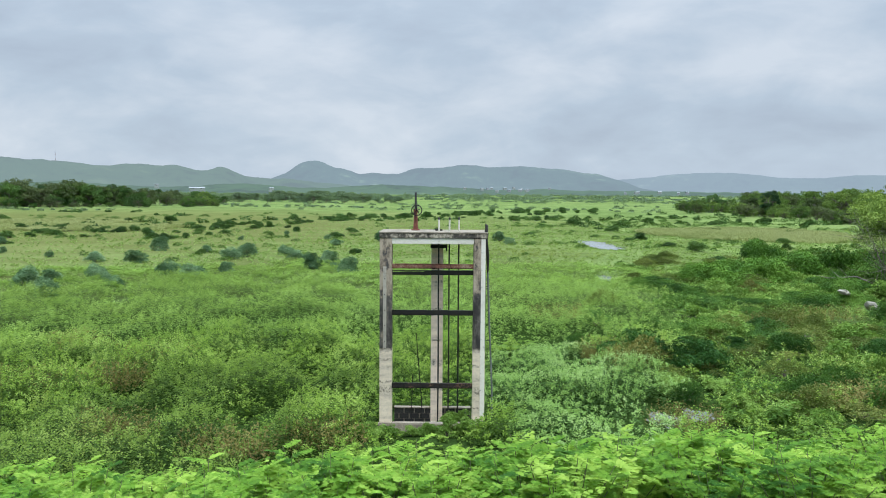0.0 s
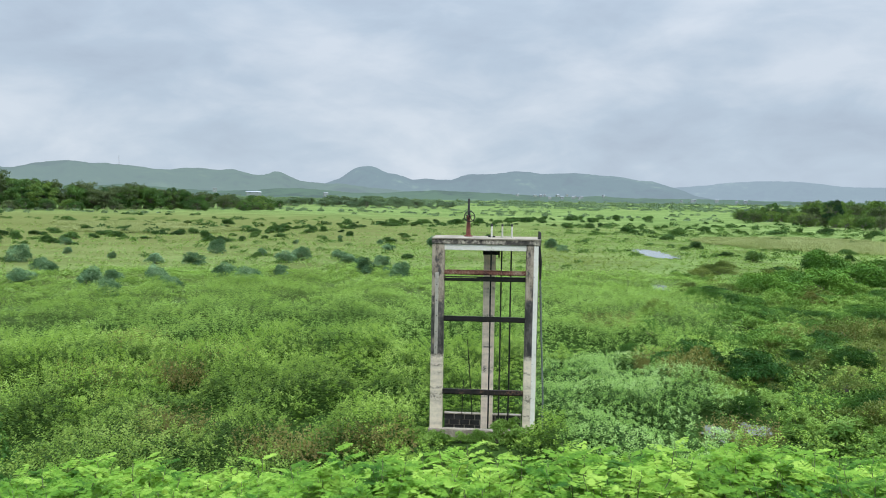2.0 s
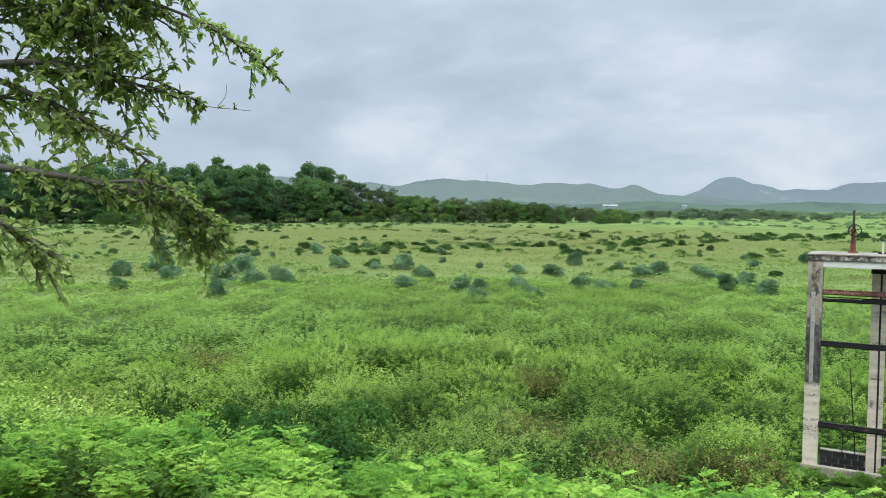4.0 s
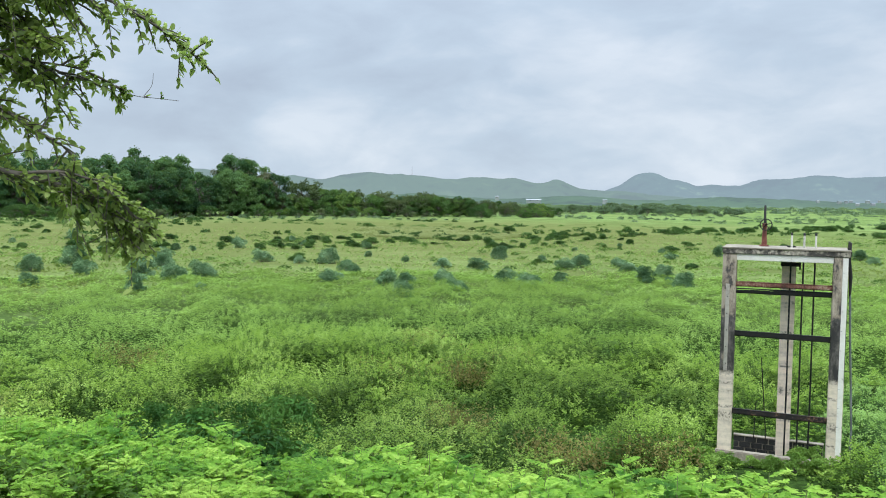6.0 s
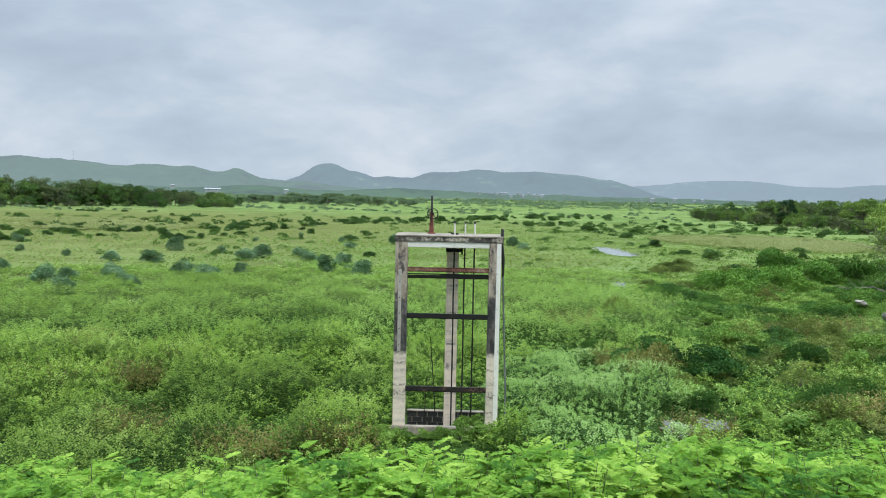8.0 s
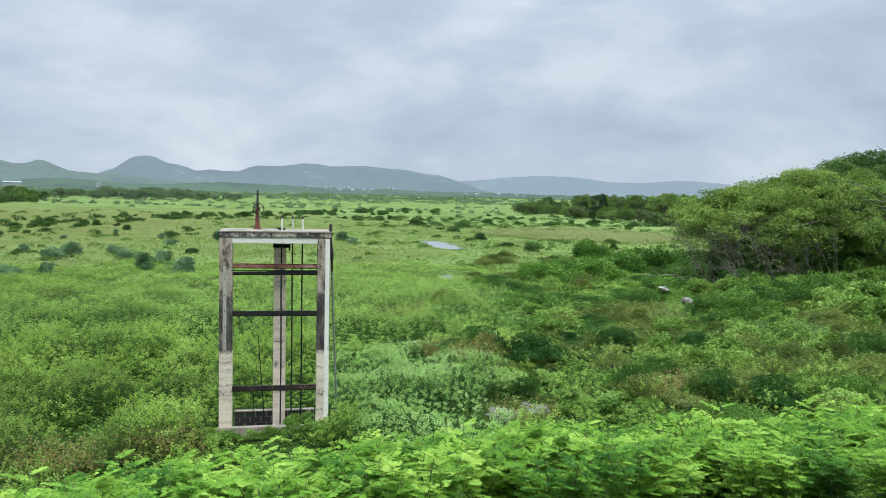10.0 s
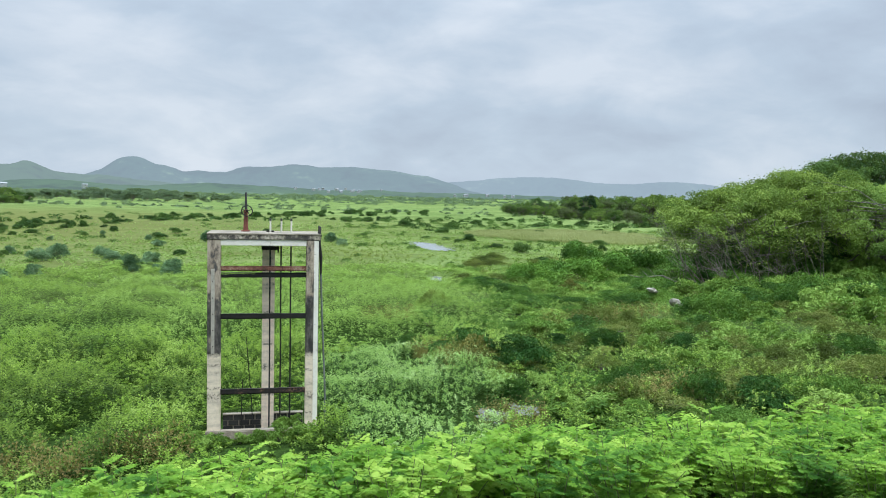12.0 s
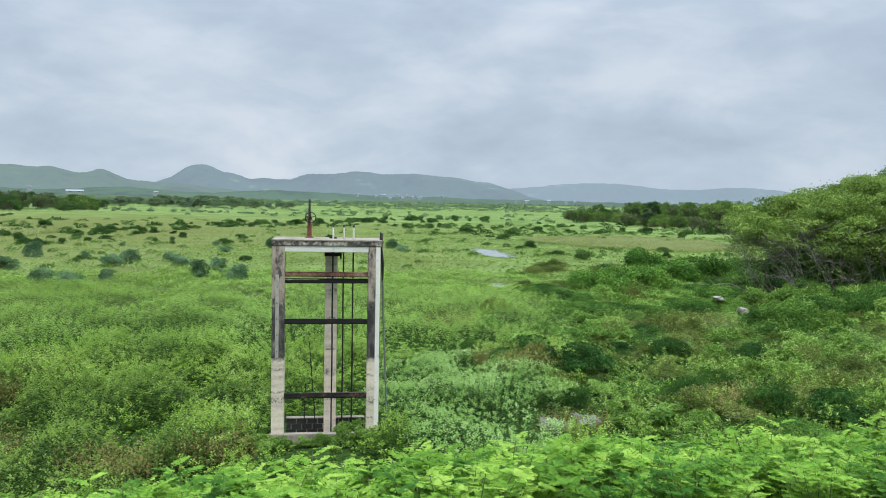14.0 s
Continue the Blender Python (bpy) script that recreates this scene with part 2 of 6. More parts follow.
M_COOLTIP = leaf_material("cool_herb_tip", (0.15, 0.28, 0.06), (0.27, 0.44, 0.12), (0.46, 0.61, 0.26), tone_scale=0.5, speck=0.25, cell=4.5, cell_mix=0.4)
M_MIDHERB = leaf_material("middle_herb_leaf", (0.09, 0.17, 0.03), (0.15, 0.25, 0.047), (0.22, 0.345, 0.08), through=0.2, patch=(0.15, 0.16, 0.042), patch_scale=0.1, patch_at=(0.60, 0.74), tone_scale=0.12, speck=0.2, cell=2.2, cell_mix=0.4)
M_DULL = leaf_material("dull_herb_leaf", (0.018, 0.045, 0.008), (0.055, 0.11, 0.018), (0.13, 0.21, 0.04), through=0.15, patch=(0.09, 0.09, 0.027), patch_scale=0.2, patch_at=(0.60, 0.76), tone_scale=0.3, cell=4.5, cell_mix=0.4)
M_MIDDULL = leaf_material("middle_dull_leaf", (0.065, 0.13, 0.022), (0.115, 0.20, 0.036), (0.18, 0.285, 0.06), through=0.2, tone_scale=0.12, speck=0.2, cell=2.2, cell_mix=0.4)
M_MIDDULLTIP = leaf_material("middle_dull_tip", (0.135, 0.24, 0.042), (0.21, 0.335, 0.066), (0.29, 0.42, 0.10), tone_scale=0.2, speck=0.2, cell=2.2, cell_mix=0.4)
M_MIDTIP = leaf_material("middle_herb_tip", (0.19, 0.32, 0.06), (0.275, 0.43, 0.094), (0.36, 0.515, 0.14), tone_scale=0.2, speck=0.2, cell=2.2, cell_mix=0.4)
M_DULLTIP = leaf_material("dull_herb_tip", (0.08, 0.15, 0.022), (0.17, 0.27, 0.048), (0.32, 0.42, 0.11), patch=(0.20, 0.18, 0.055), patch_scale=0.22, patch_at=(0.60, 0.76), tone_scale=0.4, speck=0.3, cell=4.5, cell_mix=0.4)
M_TURF = leaf_material("turf_blade", (0.105, 0.182, 0.042), (0.175, 0.275, 0.068), (0.255, 0.355, 0.108), patch=(0.20, 0.22, 0.06), patch_scale=0.02, tone_scale=0.06, speck=0.3)
M_FINE = leaf_material("fine_dark_leaf", (0.02, 0.07, 0.014), (0.07, 0.165, 0.028), (0.17, 0.305, 0.055), tone_scale=0.8, per_object=0.7, through=0.12, speck=0.2)
M_BLUE = leaf_material("grey_green_leaf", (0.028, 0.072, 0.034), (0.105, 0.20, 0.10), (0.30, 0.44, 0.255), tone_scale=0.9, per_object=0.25, through=0.15, speck=0.4)
M_BUSH = leaf_material("bush_leaf", (0.016, 0.048, 0.014), (0.046, 0.108, 0.027), (0.105, 0.19, 0.048), tone_scale=0.3, per_object=0.6, through=0.15, speck=0.2)
# wood leaves lightened and blued in their own colour for haze
M_TREE = leaf_material("wood_leaf", (0.02, 0.055, 0.03), (0.055, 0.125, 0.05), (0.115, 0.21, 0.07), tone_scale=0.12, per_object=0.8, through=0.2, speck=0.2)
M_GREYTREE = leaf_material("grey_brown_leaf", (0.04, 0.045, 0.03), (0.10, 0.105, 0.062), (0.18, 0.18, 0.10), tone_scale=0.12, per_object=0.5, through=0.1, speck=0.4)
M_LIGHTTREE = leaf_material("pale_thicket_leaf", (0.045, 0.085, 0.02), (0.155, 0.24, 0.05), (0.37, 0.49, 0.11), tone_scale=0.5, per_object=0.2, through=0.22, speck=0.2)
M_PALEWOOD = leaf_material("pale_wood_leaf", (0.035, 0.08, 0.022), (0.10, 0.175, 0.04), (0.20, 0.29, 0.07), tone_scale=0.3, per_object=0.6, through=0.2, speck=0.2)
M_BACKTREE = leaf_material("shaded_tree_leaf", (0.018, 0.05, 0.018), (0.10, 0.19, 0.045), (0.30, 0.44, 0.10), tone_scale=0.3, per_object=0.9, through=0.22, speck=0.2)
M_FEATHER = leaf_material("feathery_leaf", (0.045, 0.14, 0.02), (0.18, 0.355, 0.042), (0.39, 0.56, 0.10), tone_scale=1.6, per_object=0.5, through=0.42, speck=0.2, cell=5.0, cell_mix=0.5)
M_OLIVE = leaf_material("olive_leaf", (0.045, 0.07, 0.017), (0.125, 0.165, 0.04), (0.24, 0.275, 0.075), tone_scale=0.6, per_object=0.6, through=0.2, speck=0.25)
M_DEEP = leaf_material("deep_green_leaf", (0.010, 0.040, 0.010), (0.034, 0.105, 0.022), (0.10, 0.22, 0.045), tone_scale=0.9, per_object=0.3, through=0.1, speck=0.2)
M_SEDGE = leaf_material("sedge_leaf", (0.035, 0.08, 0.02), (0.075, 0.15, 0.034), (0.13, 0.225, 0.05), tone_scale=0.15, through=0.15, speck=0.25)
M_DUSK = leaf_material("grey_olive_leaf", (0.03, 0.05, 0.022), (0.075, 0.105, 0.045), (0.14, 0.175, 0.075), tone_scale=0.2, per_object=0.6, through=0.15, speck=0.2)
M_LUSH = leaf_material("lush_leaf", (0.025, 0.08, 0.015), (0.085, 0.20, 0.03), (0.20, 0.36, 0.06), tone_scale=0.5, per_object=0.5, through=0.15, speck=0.2)
M_OCHRE = leaf_material("ochre_leaf", (0.07, 0.075, 0.018), (0.165, 0.16, 0.045), (0.28, 0.26, 0.08), tone_scale=0.8, per_object=0.4, through=0.15, speck=0.3)
M_LEAFY = leaf_material("leafy_plant_leaf", (0.055, 0.125, 0.02), (0.165, 0.29, 0.056), (0.33, 0.48, 0.12), tone_scale=0.6, per_object=0.5, through=0.25, speck=0.3)
M_BRANCH = leaf_material("near_branch_leaf", (0.12, 0.17, 0.06), (0.30, 0.385, 0.12), (0.56, 0.63, 0.23), tone_scale=1.6, through=0.6, rough=0.4, speck=0.8)
M_BROWN = leaf_material("dry_stem", (0.10, 0.08, 0.03), (0.20, 0.16, 0.058), (0.29, 0.245, 0.09), tone_scale=0.6, through=0.2, speck=0.3)
M_STRAW = leaf_material("straw_blade", (0.27, 0.32, 0.12), (0.36, 0.39, 0.165), (0.44, 0.455, 0.22), tone_scale=0.05, through=0.2, speck=0.3)
M_BARK = solid_material("bark", ((0.3, (0.05, 0.042, 0.034)), (0.5, (0.12, 0.10, 0.08)), (0.7, (0.24, 0.215, 0.18))), 2.0, 22.0, 0.9, 0.0, 0.6)
M_PALEBARK = solid_material("pale_bark", ((0.3, (0.06, 0.052, 0.044)), (0.5, (0.15, 0.135, 0.11)), (0.7, (0.29, 0.26, 0.215))), 2.0, 22.0, 0.9, 0.0, 0.6)
M_STEM = solid_material("green_stem", ((0.3, (0.08, 0.11, 0.03)), (0.7, (0.18, 0.19, 0.08))), 2.0, 22.0, 0.8)
M_ROCK = solid_material("pale_rock", ((0.3, (0.12, 0.11, 0.09)), (0.5, (0.26, 0.24, 0.195)), (0.7, (0.42, 0.39, 0.33))), 2.5, 25.0, 0.9, 0.0, 0.8, depth=0.03)
# each slope carries its haze as a glowing colour, stronger with distance
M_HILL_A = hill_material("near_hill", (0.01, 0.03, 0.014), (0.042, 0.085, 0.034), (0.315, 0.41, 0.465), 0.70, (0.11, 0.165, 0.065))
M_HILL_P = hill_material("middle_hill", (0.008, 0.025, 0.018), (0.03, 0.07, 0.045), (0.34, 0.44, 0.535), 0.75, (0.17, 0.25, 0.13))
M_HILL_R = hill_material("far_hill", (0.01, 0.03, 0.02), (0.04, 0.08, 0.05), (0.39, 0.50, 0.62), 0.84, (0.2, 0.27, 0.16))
# far leaves paled and blued in their base colour to stand for haze
M_BELT = leaf_material("hazed_tree_leaf", (0.085, 0.13, 0.09), (0.125, 0.185, 0.115), (0.18, 0.245, 0.145), tone_scale=0.04, through=0.3, per_object=0.3, speck=0.2)
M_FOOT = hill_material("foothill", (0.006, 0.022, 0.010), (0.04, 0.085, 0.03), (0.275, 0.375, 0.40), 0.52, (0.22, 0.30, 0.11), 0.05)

# ---- mesh helpers ----
def empty(name, m):
    ob = new(name)
    ob.matrix_basis = m
    return ob


def from_arrays(name, verts, tris, mat, parent=None, label=""):
    """A mesh object from numpy arrays of vertices and of triangles or quads."""
    me = bpy.data.meshes.new(name)
    verts = np.asarray(verts, dtype=np.float32)
    tris = np.asarray(tris, dtype=np.int32)
    k = tris.shape[1]
    me.vertices.add(len(verts))
    me.vertices.foreach_set("co", verts.ravel())
    me.loops.add(tris.size)
    me.loops.foreach_set("vertex_index", tris.ravel())
    me.polygons.add(len(tris))
    me.polygons.foreach_set("loop_start", np.arange(0, tris.size, k, dtype=np.int32))
    me.update(calc_edges=True)
    me.materials.append(mat)
    ob = new(name, me)
    ob.parent = parent
    if label:
        tagged(ob, label)
    return ob


def part(name, bm, mat, parent=None, label="", smooth=False):
    me = bpy.data.meshes.new(name)
    bm.to_mesh(me)
    bm.free()
    me.materials.append(mat)
    if smooth:
        me.polygons.foreach_set("use_smooth", [True] * len(me.polygons))
    ob = new(name, me)
    ob.parent = parent
    if label:
        tagged(ob, label)
    return ob


def add_box(bm, lo, hi, bevel=0.0):
    """A box between two corners, its edges bevelled."""
    c = [(a + b) / 2 for a, b in zip(lo, hi)]
    s = [b - a for a, b in zip(lo, hi)]
    made = bmesh.ops.create_cube(bm, size=1.0, matrix=Matrix.Translation(c) @ Matrix.Diagonal((*s, 1)))
    if bevel:
        edges = list({e for v in made["verts"] for e in v.link_edges})
        bmesh.ops.bevel(bm, geom=edges, offset=bevel, segments=2, affect='EDGES')
    return bm


def box(lo, hi, bevel=0.01):
    return add_box(bmesh.new(), lo, hi, bevel)


def tube_arrays(points, radii, sides=7):
    """Vertices and quads of a tapered tube along points."""
    pts = np.asarray(points, float)
    n = len(pts)
    tang = np.gradient(pts, axis=0)
    tang /= np.linalg.norm(tang, axis=1)[:, None] + 1e-9
    ref = np.array([0.31, 0.17, 0.93]) if abs(tang[0][2]) < 0.9 else np.array([1.0, 0.1, 0.0])
    a = np.cross(tang, ref)
    a /= np.linalg.norm(a, axis=1)[:, None] + 1e-9
    b = np.cross(tang, a)
    ang = np.linspace(0, 2 * np.pi, sides, endpoint=False)
    ring = a[:, None] * np.cos(ang)[None, :, None] + b[:, None] * np.sin(ang)[None, :, None]
    verts = (pts[:, None] + ring * np.asarray(radii, float)[:, None, None]).reshape(-1, 3)
    i, j = np.meshgrid(np.arange(n - 1), np.arange(sides), indexing='ij')
    j2 = (j + 1) % sides
    quads = np.stack([i * sides + j, i * sides + j2, (i + 1) * sides + j2, (i + 1) * sides + j], -1).reshape(-1, 4)
    return verts, quads


def join_arrays(pieces):
    vs, fs, n = [], [], 0
    for v, f in pieces:
        vs.append(v)
        fs.append(f + n)
        n += len(v)
    return np.concatenate(vs), np.concatenate(fs)


def unit(v):
    return v / (np.linalg.norm(v, axis=-1, keepdims=True) + 1e-9)


def leaf_arrays(base, way, length, width, droop=0.15, fold=0.18, facing=(0.0, 0.0, 1.0), stray=0.35):
    """Pointed leaves, folded along the midrib: four vertices and two triangles each. facing: where their upper sides look."""
    n = len(base)
    way = unit(way)
    side = unit(np.cross(way, np.asarray(facing, float) + stray * rng.normal(size=(n, 3))))
    top = unit(np.cross(side, way))
    length, width = np.broadcast_to(length, n)[:, None], np.broadcast_to(width, n)[:, None]
    mid = base + way * length * 0.45
    v = np.stack([base, mid + side * width * 0.5 + top * width * fold,
                  base + way * length - np.array([0, 0, 1.0]) * length * droop,
                  mid - side * width * 0.5 + top * width * fold], 1).reshape(-1, 3)
    k = np.arange(n)[:, None] * 4
    f = np.concatenate([k + np.array([[0, 1, 2]]), k + np.array([[0, 2, 3]])], 1).reshape(-1, 3)
    return v, f


def polar(az, d):
    """Plan position at an azimuth (degrees, to the left of the y axis) and distance from the eye."""
    a = np.radians(az)
    return -np.sin(a) * d, np.cos(a) * d


def value_noise(x, y, scale, seed=0):
    """Smooth noise in 0..1 over the plan, two octaves, from numpy arrays."""
    def layer(x, y, s):
        xi, yi = np.floor(x).astype(np.int64), np.floor(y).astype(np.int64)
        fx, fy = x - xi, y - yi
        fx, fy = fx * fx * (3 - 2 * fx), fy * fy * (3 - 2 * fy)

        def h(a, b):
            k = (a * 374761393 + b * 668265263 + s * 974634777) & 0x7fffffff
            k = ((k ^ (k >> 13)) * 1274126177) & 0x7fffffff
            return ((k ^ (k >> 16)) & 0xffff) / 65535.0
        return (h(xi, yi) * (1 - fx) + h(xi + 1, yi) * fx) * (1 - fy) + (h(xi, yi + 1) * (1 - fx) + h(xi + 1, yi + 1) * fx) * fy
    x, y = np.asarray(x, float) / scale, np.asarray(y, float) / scale
    return 0.65 * layer(x, y, seed) + 0.35 * layer(x * 2.3 + 11, y * 2.3 + 5, seed + 1)


def step(a, b, v):
    u = np.clip((v - a) / (b - a), 0, 1)
    return u * u * (3 - 2 * u)


POOLS = ((16.4, 84.0, 1.7, 8.0, 0.1), (11.0, 53.4, 0.55, 1.9, 0.1), (6.0, 20.8, 0.5, 0.75, 0.3), (6.95, 21.2, 0.45, 0.7, 0.0))


def ground_z(x, y):
    """Height of the ground: dam bank under the eye, marsh flat beyond it."""
    x, y = np.asarray(x, float), np.asarray(y, float)
    v = y - 0.10 * x
    r = np.hypot(x, y)
    flat = -0.34 + 0.34 * step(45, 80, r)
    bank = np.where(v > 0, 4.0 - (v - 3.0) * 0.445, 4.0 + (v + 4.0) * 0.5)
    bank = np.minimum(bank, 4.0)
    z = np.maximum(flat, bank)
    z = z + (value_noise(x, y, 3.0, 3) - 0.5) * 0.34 * step(2.5, 6, v) + (value_noise(x, y, 25.0, 5) - 0.5) * 0.25 * step(30, 70, r)
    for px, py, rx, ry, lean in POOLS:
        d = np.hypot((x - px) / rx, (y - py) / ry)
        z = z - 0.16 * (1 - step(0.8, 1.7, d))
    return z


# ---- ground ----
rings = np.concatenate([[0.0], np.geomspace(1.0, 4700, 170)])
spokes = np.radians(np.linspace(0, 360, 361)[:-1])
RR, SS = np.meshgrid(rings, spokes, indexing='ij')
gx, gy = -np.sin(SS) * RR, np.cos(SS) * RR
gv = np.stack([gx, gy, ground_z(gx, gy)], -1).reshape(-1, 3)
nr, ns = RR.shape
gi, gj = np.meshgrid(np.arange(nr - 1), np.arange(ns), indexing='ij')
gq = np.stack([gi * ns + gj, (gi + 1) * ns + gj, (gi + 1) * ns + (gj + 1) % ns, gi * ns + (gj + 1) % ns], -1).reshape(-1, 4)
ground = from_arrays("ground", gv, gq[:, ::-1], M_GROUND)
ground.data.polygons.foreach_set("use_smooth", [True] * len(ground.data.polygons))
tagged(ground, "green marsh flat below a grassy dam bank", "ground", kind="structure")


# ---- far hills: each a ridge with peaks given as azimuth, added height in degrees, width ----
def ridge(name, label, mat, dist, depth, lo, hi, base, fade, peaks, rough, seed):
    az = np.arange(lo, hi, 0.1)
    el = base * step(0, fade, az - lo) * step(0, fade, hi - az)
    for a, h, w in peaks:
        el = el + h * np.exp(-np.abs((az - a) / w) ** 2.2)
    el = el + rough * (value_noise(az * 10, az * 0, 14.0, seed) - 0.5) + rough * 0.45 * (value_noise(az * 10, az * 0 + 3, 4.5, seed) - 0.5) + rough * 0.22 * (value_noise(az * 10, az * 0 + 5, 1.6, seed) - 0.5)
    k = np.linspace(-1, 1, 41)
    A, K = np.meshgrid(az, k, indexing='ij')
    E = np.broadcast_to(el[:, None], A.shape)
    prof = np.cos(K * np.pi / 2) ** 1.6
    D = dist + K * depth
    gully = 1 + 0.9 * (value_noise(A * dist / 57, K * depth * 0.5, dist * 0.045, seed + 5) - 0.5) * np.sin(K * np.pi) ** 2
    X, Y = polar(A, D)
    Z = (dist * np.tan(np.radians(E)) + EYE + 8) * prof * gully - 8
    v = np.stack([X, Y, Z], -1).reshape(-1, 3)
    n, m = A.shape
    i, j = np.meshgrid(np.arange(n - 1), np.arange(m - 1), indexing='ij')
    q = np.stack([i * m + j, i * m + j + 1, (i + 1) * m + j + 1, (i + 1) * m + j], -1).reshape(-1, 4)
    ob = from_arrays(name, v, q, mat)
    ob.data.polygons.foreach_set("use_smooth", [True] * len(ob.data.polygons))
    return tagged(ob, label, "hill", kind="structure")


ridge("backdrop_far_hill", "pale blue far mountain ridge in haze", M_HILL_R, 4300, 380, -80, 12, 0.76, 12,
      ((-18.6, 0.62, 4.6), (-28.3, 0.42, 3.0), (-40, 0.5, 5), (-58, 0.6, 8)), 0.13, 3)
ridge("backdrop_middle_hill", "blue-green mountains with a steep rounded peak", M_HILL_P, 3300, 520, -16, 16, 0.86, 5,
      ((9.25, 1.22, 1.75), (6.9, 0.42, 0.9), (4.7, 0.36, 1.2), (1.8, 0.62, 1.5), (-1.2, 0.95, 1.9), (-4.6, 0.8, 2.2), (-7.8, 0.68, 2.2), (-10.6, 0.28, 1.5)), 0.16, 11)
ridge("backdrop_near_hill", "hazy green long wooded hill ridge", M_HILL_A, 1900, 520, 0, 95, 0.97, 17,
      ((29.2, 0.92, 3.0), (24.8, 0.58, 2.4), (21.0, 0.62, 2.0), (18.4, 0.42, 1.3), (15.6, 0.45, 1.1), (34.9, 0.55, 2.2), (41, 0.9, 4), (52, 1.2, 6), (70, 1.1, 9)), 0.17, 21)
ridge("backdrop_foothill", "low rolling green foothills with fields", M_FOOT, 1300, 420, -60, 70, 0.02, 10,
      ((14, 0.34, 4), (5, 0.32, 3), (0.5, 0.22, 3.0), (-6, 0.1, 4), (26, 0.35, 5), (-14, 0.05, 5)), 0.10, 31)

# ---- sluice gate tower ----
def concrete_material(name, mark, pale=(0.52, 0.48, 0.42), dirty=(0.05, 0.047, 0.044), bare=0.035, tides=()):
    """Old concrete: pale below an old water mark, blackened with algae above it, streaked and pitted."""
    m, n, l = material(name)
    co = n.new("ShaderNodeTexCoord")
    sep = n.new("ShaderNodeSeparateXYZ")
    l.new(co.outputs["Object"], sep.inputs[0])
    stretch = n.new("ShaderNodeMapping")
    stretch.inputs["Scale"].default_value = (1, 1, 0.42)
    l.new(co.outputs["Object"], stretch.inputs[0])
    a = noise_node(n, l, stretch.outputs[0], 4.0, 9.0, 0.72)
    b = noise_node(n, l, co.outputs["Object"], 14.0, 6.0, 0.65)
    c = noise_node(n, l, co.outputs["Object"], 90.0, 3.0, 0.6)
    base = ramp(n, (0.34, tuple(0.42 * v for v in pale)), (0.43, tuple(0.8 * v for v in pale)), (0.54, pale), (0.75, tuple(min(1, 1.18 * v) for v in pale)))
    bands = n.new("ShaderNodeMapping")
    bands.inputs["Scale"].default_value = (0.5, 0.5, 3.2)
    l.new(co.outputs["Object"], bands.inputs[0])
    tide = noise_node(n, l, bands.outputs[0], 1.6, 8.0, 0.62)
    soft = n.new("ShaderNodeMix")
    soft.inputs[0].default_value = 0.35
    l.new(tide.outputs[0], soft.inputs[2])
    l.new(b.outputs[0], soft.inputs[3])
    l.new(soft.outputs[0], base.inputs[0])
    grime = ramp(n, (0.38, tuple(0.6 * v for v in dirty)), (0.475, tuple(1.5 * v for v in dirty)), (0.515, (0.22, 0.175, 0.13)), (0.60, (0.42, 0.35, 0.27)))
    wob = n.new("ShaderNodeMath")
    wob.operation = 'MULTIPLY_ADD'
    l.new(b.outputs[0], wob.inputs[0])
    wob.inputs[1].default_value = 0.35
    l.new(sep.outputs[2], wob.inputs[2])
    level = n.new("ShaderNodeMapRange")
    level.inputs["From Min"].default_value = mark + 0.12
    level.inputs["From Max"].default_value = mark + 0.24
    l.new(wob.outputs[0], level.inputs["Value"])
    # blackest just above the old water mark, browner higher up
    tidal = n.new("ShaderNodeMapRange")
    tidal.inputs["From Min"].default_value = mark + 1.35
    tidal.inputs["From Max"].default_value = mark + 1.60
    tidal.inputs["To Min"].default_value = -0.10
    tidal.inputs["To Max"].default_value = bare
    l.new(wob.outputs[0], tidal.inputs["Value"])
    stain = n.new("ShaderNodeMath")
    stain.operation = 'ADD'
    l.new(a.outputs[0], stain.inputs[0])
    l.new(tidal.outputs[0], stain.inputs[1])
    l.new(stain.outputs[0], grime.inputs[0])
    patchy = ramp(n, (0.42, (1, 1, 1)), (0.72, (0.85, 0.85, 0.85)))
    l.new(a.outputs[0], patchy.inputs[0])
    f = n.new("ShaderNodeMath")
    f.operation = 'MULTIPLY'
    l.new(level.outputs[0], f.inputs[0])
    l.new(patchy.outputs[0], f.inputs[1])
    colour = mix_colour(n, l, f.outputs[0], base.outputs[0], grime.outputs[0])
    # spotty stains left at old water lines
    for height, reach in tides:
        off = n.new("ShaderNodeMath")
        off.operation = 'SUBTRACT'
        l.new(sep.outputs[2], off.inputs[0])
        off.inputs[1].default_value = height
        near = n.new("ShaderNodeMath")
        near.operation = 'ABSOLUTE'
        l.new(off.outputs[0], near.inputs[0])
        line = n.new("ShaderNodeMapRange")
        line.inputs["From Min"].default_value = reach
        line.inputs["From Max"].default_value = 0.3 * reach
        l.new(near.outputs[0], line.inputs["Value"])
        spots = ramp(n, (0.46, (0, 0, 0)), (0.56, (0.85, 0.85, 0.85)))
        l.new(b.outputs[0], spots.inputs[0])
        both = n.new("ShaderNodeMath")
        both.operation = 'MULTIPLY'
        l.new(line.outputs[0], both.inputs[0])
        l.new(spots.outputs[0], both.inputs[1])
        colour = mix_colour(n, l, both.outputs[0], colour, (0.10, 0.085, 0.07))
    p = n.new("ShaderNodeBsdfPrincipled")
    p.inputs["Roughness"].default_value = 0.88
    l.new(colour, p.inputs["Base Color"])
    hsum = n.new("ShaderNodeMath")
    hsum.operation = 'ADD'
